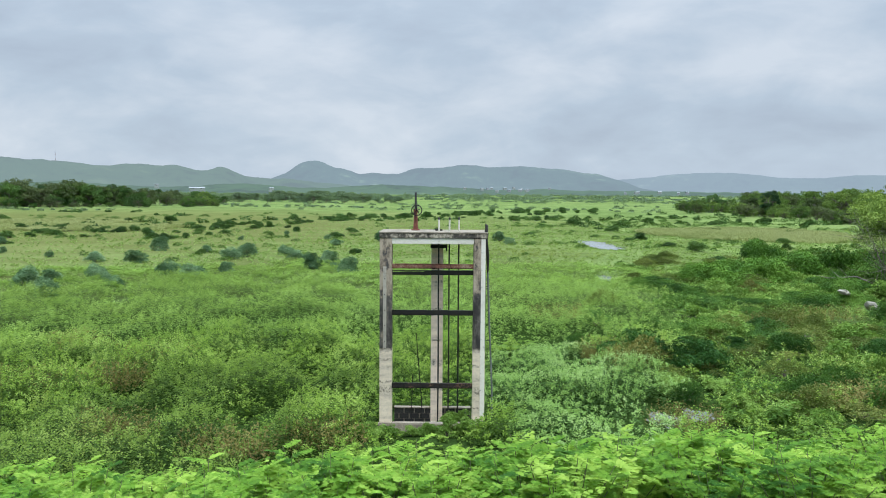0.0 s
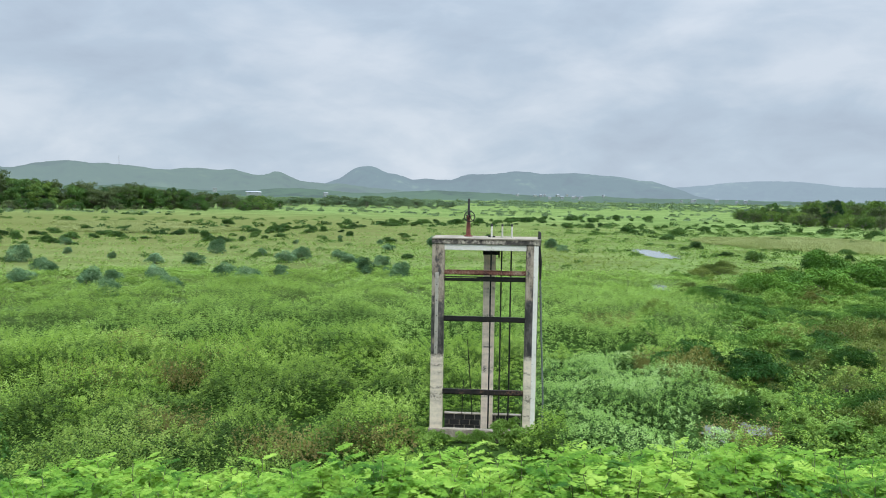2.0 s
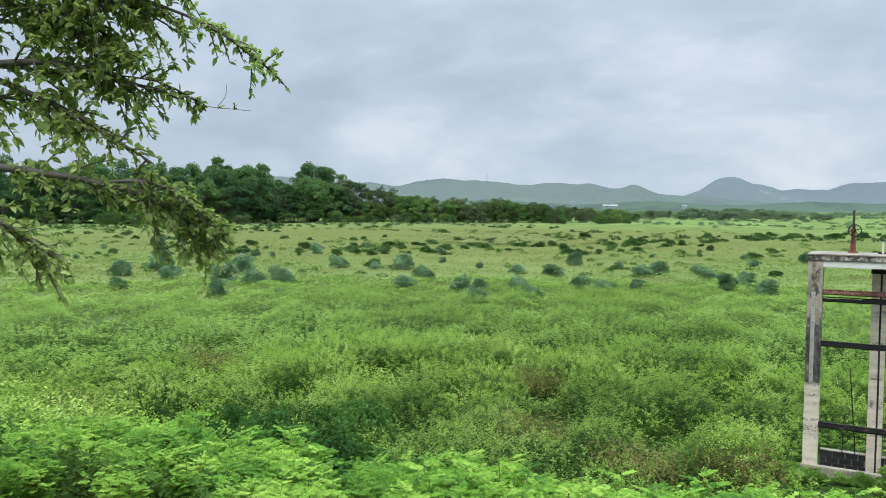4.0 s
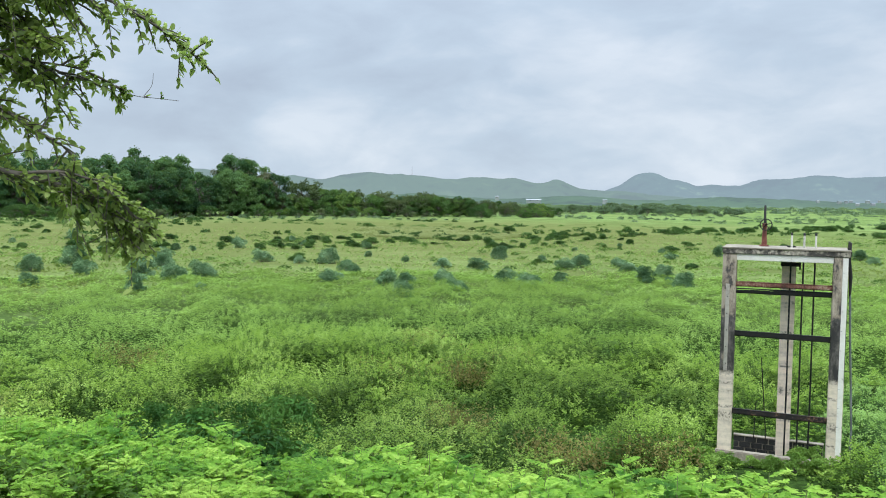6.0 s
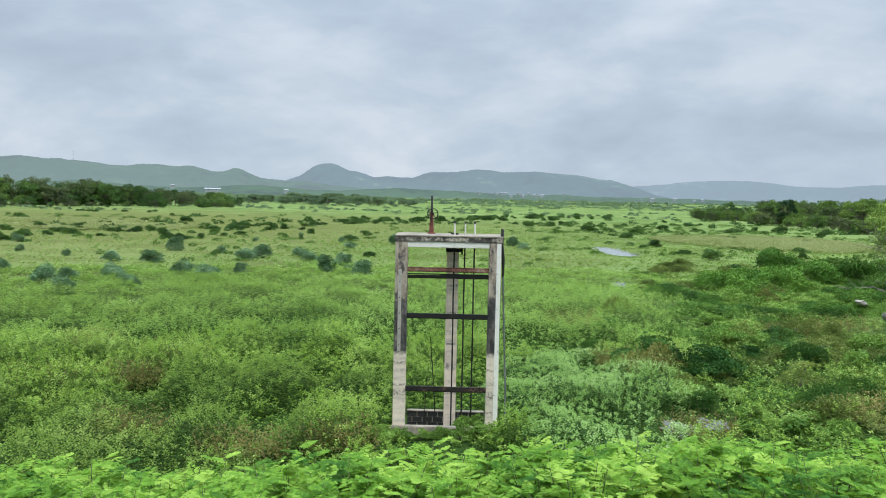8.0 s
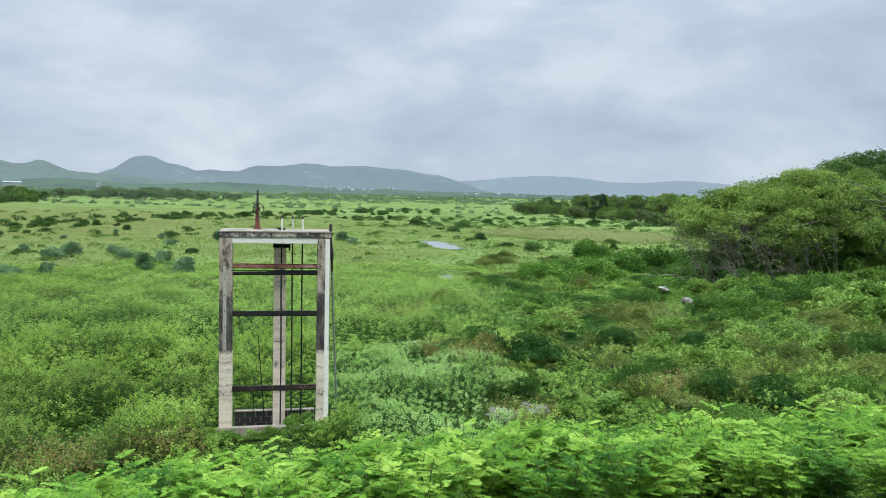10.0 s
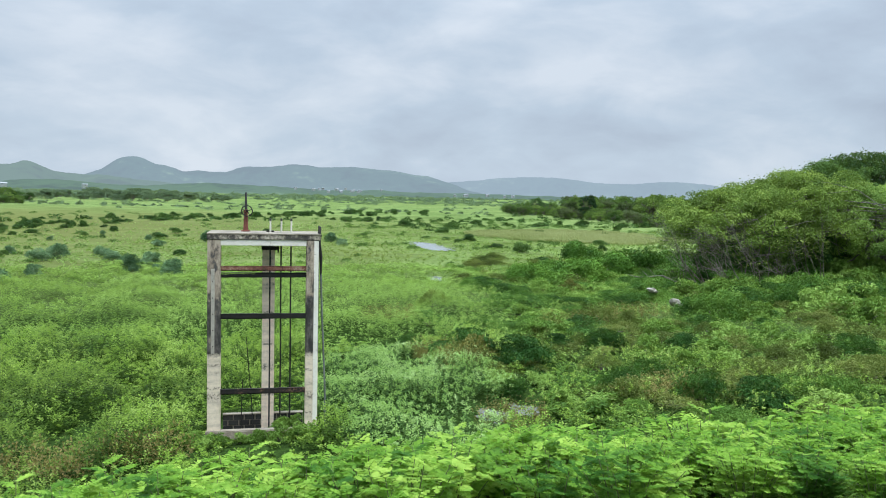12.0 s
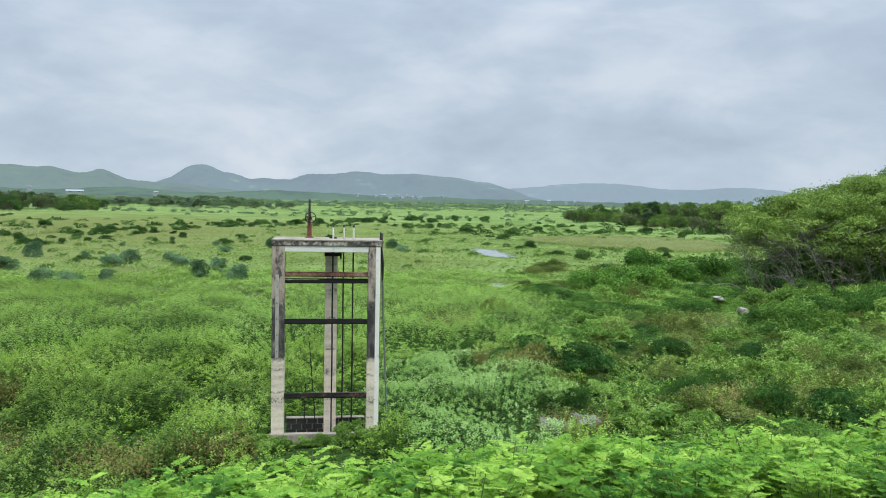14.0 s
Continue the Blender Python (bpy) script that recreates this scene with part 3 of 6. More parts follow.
    l.new(b.outputs[0], hsum.inputs[0])
    l.new(c.outputs[0], hsum.inputs[1])
    bp = n.new("ShaderNodeBump")
    bp.inputs["Strength"].default_value = 0.5
    bp.inputs["Distance"].default_value = 0.012
    l.new(hsum.outputs[0], bp.inputs["Height"])
    l.new(bp.outputs[0], p.inputs["Normal"])
    out = n.new("ShaderNodeOutputMaterial")
    l.new(p.outputs[0], out.inputs[0])
    return m


M_CONC = concrete_material("weathered_concrete", 1.72, pale=(0.74, 0.63, 0.49), tides=((0.72, 0.14), (1.35, 0.05), (0.30, 0.06)))
M_CONC_BARE = concrete_material("peeling_concrete", 1.72, pale=(0.74, 0.63, 0.49), bare=0.085, tides=((0.74, 0.16), (1.50, 0.05), (0.95, 0.05)))
M_CONC_CLEAN = concrete_material("paler_concrete", 9.0, pale=(0.92, 0.76, 0.62), tides=((1.22, 0.13), (1.80, 0.03), (0.58, 0.10), (2.6, 0.04), (3.3, 0.05)))
M_CAP = solid_material("chipped_slab_edge", ((0.38, (0.025, 0.022, 0.02)), (0.49, (0.075, 0.066, 0.055)), (0.55, (0.26, 0.225, 0.18)), (0.63, (0.50, 0.44, 0.35))), 3.2, 13.0, 0.9, 0.0, 0.6, 0.5)
M_CAPTOP = solid_material("bleached_concrete", ((0.3, (0.10, 0.085, 0.065)), (0.5, (0.235, 0.20, 0.15)), (0.7, (0.42, 0.365, 0.28))), 3.0, 30.0, 0.85)
M_WHITE = solid_material("old_white_paint", ((0.3, (0.34, 0.31, 0.26)), (0.42, (0.72, 0.68, 0.60)), (0.7, (0.86, 0.83, 0.76))), 3.0, 30.0, 0.6)
M_ZINC = solid_material("dull_galvanised", ((0.3, (0.28, 0.25, 0.21)), (0.5, (0.50, 0.46, 0.39)), (0.7, (0.62, 0.58, 0.50))), 3.0, 30.0, 0.55, 0.4)
M_OLDZINC = solid_material("dark_old_pipe", ((0.3, (0.07, 0.08, 0.08)), (0.5, (0.15, 0.165, 0.16)), (0.7, (0.25, 0.26, 0.25))), 3.0, 30.0, 0.7, 0.2)
M_BLACK = solid_material("blackened_steel", ((0.3, (0.008, 0.008, 0.009)), (0.55, (0.02, 0.018, 0.017)), (0.75, (0.075, 0.05, 0.038))), 4.0, 40.0, 0.65, 0.3)
M_RUST = solid_material("rusty_red_steel", ((0.3, (0.05, 0.02, 0.015)), (0.5, (0.17, 0.05, 0.035)), (0.7, (0.30, 0.13, 0.08))), 4.0, 40.0, 0.75, 0.2)
M_BEAM = solid_material("flaking_red_steel", ((0.36, (0.02, 0.015, 0.013)), (0.46, (0.11, 0.04, 0.028)), (0.54, (0.22, 0.09, 0.06)), (0.64, (0.42, 0.31, 0.22))), 1.8, 30.0, 0.8, 0.1)
M_OLDBEAM = solid_material("rusted_black_steel", ((0.40, (0.010, 0.009, 0.009)), (0.52, (0.028, 0.021, 0.018)), (0.58, (0.13, 0.07, 0.045)), (0.68, (0.36, 0.27, 0.19))), 2.4, 26.0, 0.75, 0.2)
M_DARKBLOCK = solid_material("black_stained_block", ((0.3, (0.012, 0.012, 0.012)), (0.55, (0.03, 0.029, 0.028)), (0.75, (0.07, 0.066, 0.06))), 4.0, 40.0, 0.9)

X0, X1, YF = -1.52, 1.035, 19.0      # outer faces of the two front legs
LEG = 0.295
TOP = 4.585
tower = empty("sluice_tower", pose(0, 0, 0))
tagged(tower, "weathered concrete sluice gate tower standing in marsh plants", "sluice tower")
part("leg", box((X0, YF, -0.5), (X0 + LEG, YF + 0.34, TOP - 0.14), 0.015), M_CONC_BARE, tower, "concrete leg black above an old water mark")
part("leg", box((X1 - LEG, YF, -0.5), (X1, YF + 0.34, TOP - 0.14), 0.015), M_CONC, tower, "concrete leg black above an old water mark")
part("rear_leg", box((-0.29, YF + 0.96, -0.7), (0.012, YF + 1.26, TOP - 0.14), 0.015), M_CONC_CLEAN, tower, "pale pinkish concrete rear leg")
part("cap_slab", box((X0 - 0.01, YF - 0.012, TOP - 0.135), (X1 + 0.03, YF + 1.28, TOP - 0.022), 0.012), M_CAP, tower, "blackened concrete cap slab")
part("cap_topping", box((X0 - 0.022, YF - 0.024, TOP - 0.022), (X1 + 0.04, YF + 1.30, TOP + 0.012), 0.008), M_CAPTOP, tower, "bleached thin top of the slab")
part("lintel", box((X0 + LEG, YF + 0.02, TOP - 0.275), (X1 - LEG, YF + 0.2, TOP - 0.137), 0.006), M_WHITE, tower, "white painted lintel")
part("front_sill", box((X0 - 0.03, YF - 0.10, -0.6), (X1, YF + 0.10, -0.05), 0.02), M_CAPTOP, tower, "pale concrete front sill")

# stilling-gauge boards and guide rail on the front legs
part("gauge_board", box((X1 - 0.115, YF - 0.016, 0.12), (X1 - 0.012, YF - 0.001, TOP - 0.15), 0.003), M_WHITE, tower, "long white gauge board")
for i in range(9):
    part("gauge_joint", box((X1 - 0.118, YF - 0.019, 0.75 + 0.42 * i), (X1 - 0.085, YF - 0.0165, 0.757 + 0.42 * i), 0.0), M_OLDZINC, tower)
part("guide_rail", box((X0 + 0.085, YF - 0.03, 1.78), (X0 + 0.165, YF - 0.001, TOP - 0.82), 0.006), M_ZINC, tower, "grey bolted guide rail")
for i in range(5):
    bm = bmesh.new()
    bmesh.ops.create_cone(bm, cap_ends=True, segments=8, radius1=0.014, radius2=0.011, depth=0.02, matrix=pose(X0 + 0.125, YF - 0.038, 1.95 + 0.38 * i, 90))
    part("bolt", bm, M_BLACK, tower)


def channel(z, height, mat, label, y0=YF + 0.06, broken=0.0):
    """A steel channel across the opening: web and two flanges; broken: a corroded dip along its top edge."""
    bm = bmesh.new()
    a, b = X0 + LEG - 0.02, X1 - LEG + 0.02
    n = 26
    xs = [a + (b - a) * i / n for i in range(n + 1)]
    for lo, hi, ya, yb in ((z - height / 2, z + height / 2, y0, y0 + 0.012), (z - height / 2, z - height / 2 + 0.012, y0, y0 + 0.07), (z + height / 2 - 0.012, z + height / 2, y0, y0 + 0.07)):
        rows = []
        for i, x in enumerate(xs):
            w = 0.006 * noise.noise((x * 9, z * 7, 1.3))
            cut = broken * (0.75 + 0.5 * noise.noise((x * 6, 2.1, z))) if i < n * 0.42 and broken else 0.0
            rows.append([bm.verts.new((x, y, zz)) for y, zz in ((ya, lo + w), (yb, lo + w), (yb, max(hi - cut, lo + 0.02) + w), (ya, max(hi - cut, lo + 0.02) + w))])
        for p, q in zip(rows, rows[1:]):
            for k in range(4):
                bm.faces.new((p[k], p[(k + 1) % 4], q[(k + 1) % 4], q[k]))
        bm.faces.new(rows[0][::-1])
        bm.faces.new(rows[-1])
    bmesh.ops.recalc_face_normals(bm, faces=bm.faces)
    return part("cross_beam", bm, mat, tower, label)


channel(3.765, 0.105, M_BEAM, "rusty red steel cross beam")
channel(3.605, 0.105, M_BLACK, "black corroded steel cross beam with a broken edge", YF + 0.12, 0.035)
channel(2.635, 0.115, M_BLACK, "black steel cross beam")
channel(0.84, 0.115, M_OLDBEAM, "black rusted steel cross beam")

M_SLEEVE = solid_material("cream_sleeve", ((0.3, (0.34, 0.31, 0.26)), (0.5, (0.60, 0.57, 0.50)), (0.7, (0.74, 0.71, 0.64))), 3.0, 30.0, 0.7)


def rod(name, points, radii, mat, parent, label="", sides=8):
    v, f = tube_arrays(points, radii, sides)
    ob = from_arrays(name, v, f, mat, parent, label)
    ob.data.polygons.foreach_set("use_smooth", [True] * len(ob.data.polygons))
    return ob


# three lifting rods with pale sleeves above the slab
for x, y in ((-0.103, YF + 0.66), (0.158, YF + 0.66), (0.394, YF + 0.66)):
    rod("lifting_rod", [(x, y, -0.3), (x + 0.004, y, 1.5), (x - 0.004, y, 3.1), (x, y, TOP + 0.30)], [0.019] * 4, M_BLACK, tower, "black steel lifting rod")
    rod("sleeve", [(x, y, TOP + 0.01), (x, y, TOP + 0.29)], [0.022, 0.020], M_SLEEVE, tower, "white painted sleeve")
    rod("rod_tip", [(x, y, TOP + 0.29), (x, y, TOP + 0.345), (x, y, TOP + 0.35)], [0.026, 0.024, 0.002], M_BLACK, tower)
part("rod_nut", box((-0.20, YF + 0.70, TOP + 0.012), (-0.01, YF + 0.80, TOP + 0.05), 0.01), M_BLACK, tower)
part("collar", box((-0.315, YF + 0.92, TOP - 0.44), (0.095, YF + 0.958, TOP - 0.35), 0.006), M_BLACK, tower, "black steel collar")
part("collar_arm", box((0.07, YF + 0.86, TOP - 0.50), (0.11, YF + 0.92, TOP - 0.30), 0.005), M_BLACK, tower)

# hand wheel and its red pedestal
PX, PY = -0.69, YF + 0.9
bm = bmesh.new()
bmesh.ops.create_cone(bm, cap_ends=True, segments=16, radius1=0.062, radius2=0.040, depth=0.48, matrix=pose(PX, PY, TOP + 0.26))
bmesh.ops.create_cone(bm, cap_ends=True, segments=16, radius1=0.11, radius2=0.10, depth=0.03, matrix=pose(PX, PY, TOP + 0.03))
bmesh.ops.create_cone(bm, cap_ends=True, segments=16, radius1=0.055, radius2=0.055, depth=0.09, matrix=pose(PX, PY, TOP + 0.50))
pedestal = part("pedestal", bm, M_RUST, tower, "rusty red cast iron pedestal")
rod("spindle", [(PX, PY, TOP + 0.5), (PX, PY, TOP + 0.95), (PX, PY, TOP + 0.965)], [0.028, 0.026, 0.004], M_BLACK, tower, "black screw spindle")
wheel_c = Vector((PX + 0.03, PY - 0.15, TOP + 0.515))
bm = bmesh.new()
R, r0 = 0.128, 0.012
ringv = []
for i in range(32):
    a = 2 * math.pi * i / 32
    ringv.append([bm.verts.new(wheel_c + Vector((math.cos(a) * (R + r0 * math.cos(b)), r0 * math.sin(b), math.sin(a) * (R + r0 * math.cos(b))))) for b in [2 * math.pi * k / 8 for k in range(8)]])
for i in range(32):
    for k in range(8):
        bm.faces.new((ringv[i][k], ringv[i][(k + 1) % 8], ringv[(i + 1) % 32][(k + 1) % 8], ringv[(i + 1) % 32][k]))
wheel = part("hand_wheel", bm, M_BLACK, tower, "dark iron hand wheel", True)
for i in range(5):
    a = 2 * math.pi * (i + 0.25) / 5
    e = wheel_c + Vector((math.cos(a) * R, 0, math.sin(a) * R))
    rod("spoke", [tuple(wheel_c), tuple(wheel_c.lerp(e, 0.6) + Vector((0, -0.006, 0))), tuple(e)], [0.011, 0.009, 0.009], M_BLACK, wheel)
rod("hub", [tuple(wheel_c + Vector((0, -0.03, 0))), tuple(wheel_c + Vector((-0.01, 0.12, 0)))], [0.030, 0.034], M_RUST, wheel)

# hose and conduit hanging beside the right-hand leg
rod("conduit", [(X1 + 0.06, YF + 0.25, TOP - 0.95), (X1 + 0.10, YF + 0.25, 2.6), (X1 + 0.14, YF + 0.25, 1.8), (X1 + 0.19, YF + 0.22, 0.75), (X1 + 0.19, YF + 0.22, -0.3)],
    [0.024, 0.024, 0.022, 0.022, 0.022], M_OLDZINC, tower, "thin grey conduit")
rod("hose", [(X1 - 0.01, YF + 0.28, TOP - 0.03), (X1 + 0.0, YF + 0.20, TOP + 0.20), (X1 + 0.03, YF + 0.18, TOP + 0.17), (X1 + 0.015, YF + 0.25, TOP - 0.2), (X1 + 0.055, YF + 0.25, TOP - 0.55), (X1 + 0.06, YF + 0.25, TOP - 1.02)],
    [0.014, 0.018, 0.026, 0.036, 0.040, 0.022], M_BLACK, tower, "black hose tied to the leg")
rod("hose_tie", [(X1 - 0.02, YF + 0.22, TOP + 0.06), (X1 + 0.05, YF + 0.22, TOP - 0.03), (X1 + 0.04, YF + 0.29, TOP - 0.12), (X1 - 0.01, YF + 0.24, TOP - 0.09)], [0.02, 0.024, 0.024, 0.014], M_BLACK, tower)
for z in (3.28, 3.22, 1.95):
    rod("bracket", [(X1 - 0.02, YF + 0.2, z), (X1 + 0.07 + (3.3 - z) * 0.04, YF + 0.24, z - 0.01)], [0.008, 0.008], M_BLACK, tower)
rod("bent_bar", [(-0.655, YF + 0.8, 2.0), (-0.60, YF + 0.8, 1.3), (-0.515, YF + 0.82, 0.3), (-0.50, YF + 0.82, -0.3)], [0.009, 0.010, 0.012, 0.012], M_BLACK, tower, "leaning black reinforcing bar")
rod("bent_bar", [(-0.735, YF + 0.75, 0.98), (-0.755, YF + 0.75, 0.4), (-0.77, YF + 0.75, -0.3)], [0.009, 0.010, 0.012], M_BLACK, tower, "leaning black reinforcing bar")

# low block wall at the back of the chamber
part("wall_coping", box((X0 + LEG + 0.003, YF + 0.98, 0.03), (X1 - LEG, YF + 1.14, 0.056), 0.006), M_CAPTOP, tower, "pale mortar coping")
for row in range(3):
    x = X0 + LEG + 0.01 - (0.13 if row % 2 else 0.0)
    while x < X1 - LEG - 0.02:
        a, b = max(x, X0 + LEG + 0.01), min(x + 0.25, X1 - LEG - 0.01)
        if b - a > 0.05:
            part("block", box((a, YF + 1.0, -0.10 - 0.135 * row), (b - 0.014, YF + 1.12, 0.022 - 0.135 * row), 0.006), M_DARKBLOCK, tower)
        x += 0.262
part("wall_core", box((X0 + LEG + 0.01, YF + 1.02, -0.4), (X1 - LEG - 0.01, YF + 1.10, 0.02), 0.0), M_CAPTOP, tower)

# ---- plants ----
def tuft_arrays(x, y, z, height, count, length, width, spread=0.1, lift=(0.1, 0.9), band=(0.25, 1.0)):
    """Leafy tufts: count leaves on each plant, whorled up its stem between two heights."""
    n = len(x)
    k = np.repeat(np.arange(n), count)
    t = band[0] + (band[1] - band[0]) * rng.random(len(k))
    a = rng.random(len(k)) * 2 * np.pi
    out = np.stack([np.cos(a), np.sin(a), np.zeros_like(a)], -1)
    base = np.stack([x[k], y[k], z[k] + height[k] * t], -1) + out * spread * rng.random((len(k), 1)) * 0.6
    rise = lift[0] + (lift[1] - lift[0]) * rng.random(len(k))
    way = out + np.array([0, 0, 1.0]) * rise[:, None]
    return leaf_arrays(base, way, length * (0.7 + 0.6 * rng.random(len(k))), width * (0.7 + 0.6 * rng.random(len(k))))


def plume_arrays(x, y, z, height, lean, count, length, width, band, steep=1.1):
    """Upright leafy plumes: leaves spiral up a leaning stem, long and level low down, short and steep at the top."""
    n = len(x)
    k = np.repeat(np.arange(n), count)
    i = np.tile(np.arange(count), n)
    t = band[0] + (band[1] - band[0]) * (i + rng.random(len(k))) / count
    a = 2.4 * i + 6.28 * rng.random(n)[k] + 0.5 * rng.normal(size=len(k))
    out = np.stack([np.cos(a), np.sin(a), np.zeros_like(a)], -1)
    base = np.stack([x[k], y[k], z[k] + height[k] * t], -1)
    base[:, :2] += lean[k] * (height[k] * t)[:, None]
    way = out + np.array([0, 0, 1.0]) * (0.05 + steep * t ** 2 + 0.12 * rng.normal(size=len(k)))[:, None]
    size = (1.25 - 0.55 * t) * (0.75 + 0.5 * rng.random(len(k)))
    return leaf_arrays(base + out * 0.02, way, length * size, width * size, droop=0.22, stray=0.15)


def scatter(n, az0, az1, d0, d1):
    az = az0 + (az1 - az0) * rng.random(n)
    d = np.sqrt(d0 ** 2 + (d1 ** 2 - d0 ** 2) * rng.random(n))
    return polar(az, d)


def swamp(x, y):
    """0..1: the wet thicket on the far right of the marsh."""
    az = np.degrees(np.arctan2(-x, y))
    r = np.hypot(x, y)
    edge = -8.0 - 150.0 / r + 6 * (value_noise(x, y, 7.0, 41) - 0.5)
    return step(0, 6.0, edge - az) * step(14, 18, r) * (1 - step(60, 80, r))


def clear_of_pools(x, y, grow=1.1):
    ok = np.ones(len(x), bool)
    for px, py, rx, ry, lean in POOLS:
        if py < 30:      # the near puddles lie in a gap of the herbs
            py, ry = py - 0.95, ry + 1.05
        ok &= np.hypot((x - px) / rx, (y - py) / ry) > grow * (0.75 + 0.5 * value_noise(x, y, 0.8, 9))
    return ok


def off_tower(x, y):
    return ~((x > X0 - 0.05) & (x < X1 + 0.05) & (y > YF - 0.12) & (y < YF + 1.95))


AZ0, AZ1 = -46, 66
HOLLOWS = ((-12.6, 21.6, 1.1, 0.6), (-10.9, 27.8, 1.0, 0.7), (-8.9, 27.2, 0.7, 0.5), (-6.2, 27.8, 0.7, 0.5), (-10.1, 17.0, 0.8, 0.4), (-12.4, 24.0, 1.4, 0.5), (-10.1, 24.8, 0.7, 0.4),
           (-19.3, 19.8, 0.9, 0.5), (-19.3, 24.3, 0.8, 0.5), (-8.3, 20.3, 0.7, 0.4), (-5.7, 19.5, 0.3, 0.3), (-15.6, 27.5, 1.0, 0.6), (-3.4, 24.6, 0.8, 0.5), (2.2, 27.0, 0.6, 0.5))
for n, d0, d1, low, tip, length, width, h0 in ((40000, 10.8, 30, 9, 8, 0.090, 0.056, 0.55), (62000, 28, 62, 4, 6, 0.115, 0.070, 0.46)):
    x, y = scatter(n, AZ0, AZ1, d0, d1)
    keep = clear_of_pools(x, y) & (rng.random(n) > 0.80 * swamp(x, y)) & off_tower(x, y)
    x, y = x[keep], y[keep]
    clump = value_noise(x, y * 0.75, 1.5, 17) * 0.7 + value_noise(x, y, 4.0, 19) * 0.3
    for hx, hy, ha, hb in HOLLOWS:
        clump = clump - 0.25 * np.exp(-((x - hx) / ha) ** 2 - ((y - hy) / hb) ** 2)
    keep = rng.random(len(x)) < 0.18 + 0.82 * step(0.32, 0.44, clump)
    x, y, clump = x[keep], y[keep], clump[keep]
    r = np.hypot(x, y)
    h = h0 * (0.22 + 1.75 * step(0.33, 0.66, clump)) * (0.7 + 0.55 * rng.random(len(x))) * (1 - 0.55 * step(38, 60, r)) * (1 - 0.35 * swamp(x, y))
    z = ground_z(x, y) - 0.02
    cool = np.hypot((x - 3.9) / 3.0, (y - 22.5) / 6.0) < 0.75 + 0.6 * value_noise(x, y, 2.0, 33)
    h = np.where(cool, 0.45 + 0.35 * h, h)
    az_ = np.degrees(np.arctan2(-x, y))
    dull = ~cool & (value_noise(x, y, 2.6, 35) + 0.5 * step(2, 14, az_) * (1 - step(34, 46, az_)) * (1 - (0.75 if d0 < 20 else 0.15) * step(17, 30, r)) > 0.82)
    lean = 0.16 * rng.normal(size=(len(x), 2))
    steep = 0.8 if d0 < 20 else 0.5
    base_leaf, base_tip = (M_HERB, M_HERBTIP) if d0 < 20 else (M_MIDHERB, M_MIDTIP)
    # dark lower leaves under pale tips: part plant colour, part painted shade
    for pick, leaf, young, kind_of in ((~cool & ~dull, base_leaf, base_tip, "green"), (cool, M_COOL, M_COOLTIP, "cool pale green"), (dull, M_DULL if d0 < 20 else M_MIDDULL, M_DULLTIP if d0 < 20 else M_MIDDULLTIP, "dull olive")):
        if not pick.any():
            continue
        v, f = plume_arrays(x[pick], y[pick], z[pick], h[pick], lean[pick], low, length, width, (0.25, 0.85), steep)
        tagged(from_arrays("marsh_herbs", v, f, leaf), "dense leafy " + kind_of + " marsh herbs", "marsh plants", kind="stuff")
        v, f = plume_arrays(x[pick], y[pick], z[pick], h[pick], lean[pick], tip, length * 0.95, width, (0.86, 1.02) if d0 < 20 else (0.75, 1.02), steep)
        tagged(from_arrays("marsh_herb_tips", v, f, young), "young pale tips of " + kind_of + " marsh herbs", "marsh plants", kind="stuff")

# low turf of floating and creeping plants farther out
x, y = scatter(60000, AZ0, AZ1, 48, 150)
keep = clear_of_pools(x, y, 0.8) & ((np.hypot(x + 78, y - 128) > 60 + 40 * value_noise(x, y, 12.0, 81)) | (rng.random(len(x)) < 0.3)) & (rng.random(len(x)) > step(70, 170, np.hypot(x, y)))
x, y = x[keep], y[keep]
v, f = tuft_arrays(x, y, ground_z(x, y) - 0.02, 0.10 + 0.16 * value_noise(x, y, 6.0, 23), 4, 0.20, 0.11, lift=(0.2, 1.0))
tagged(from_arrays("turf", v, f, M_TURF), "short bright green turf of the marsh flat", "grass", kind="stuff")

# herbs and grass on the bank below the crest
x, y = scatter(23000, AZ0, 76, 2.6, 14.0)
keep = (y - 0.10 * x > 2.4) & (np.hypot(x, y) > np.where(x < -3.0, 5.0, 5.6))
x, y = x[keep], y[keep]
v, f = tuft_arrays(x, y, ground_z(x, y) - 0.02, 0.16 + (0.25 + 0.4 * step(8.5, 10.5, np.hypot(x, y))) * value_noise(x, y, 1.0, 29), 9, 0.07, 0.036)
tagged(from_arrays("bank_herbs", v, f, M_HERB), "low green herbs covering the dam bank", "bank plants", kind="stuff")

# taller mixed plants of the wet thicket
x, y = scatter(11000, -46, -4, 13, 62)
keep = clear_of_pools(x, y, 1.3) & (rng.random(len(x)) < swamp(x, y) * (0.3 + 0.9 * value_noise(x, y, 3.0, 71))) & off_tower(x, y)
x, y = x[keep], y[keep]
h = 0.12 + 0.38 * value_noise(x, y, 2.2, 73) * (0.6 + 0.7 * rng.random(len(x)))
kinds = value_noise(x, y, 4.0, 75) + 0.25 * rng.random(len(x))
for pick, leaf, label in ((kinds < 0.55, M_FINE, "dark green leafy thicket plants"), ((kinds >= 0.55) & (kinds < 0.75), M_LEAFY, "light green leafy thicket plants"), (kinds >= 0.75, M_OLIVE, "olive green leafy thicket plants")):
    v, f = tuft_arrays(x[pick], y[pick], ground_z(x[pick], y[pick]) - 0.02, h[pick], 16, 0.11, 0.045, spread=0.22, lift=(0.0, 1.1))
    tagged(from_arrays("thicket_plants", v, f, leaf), label, "marsh plants", kind="stuff")

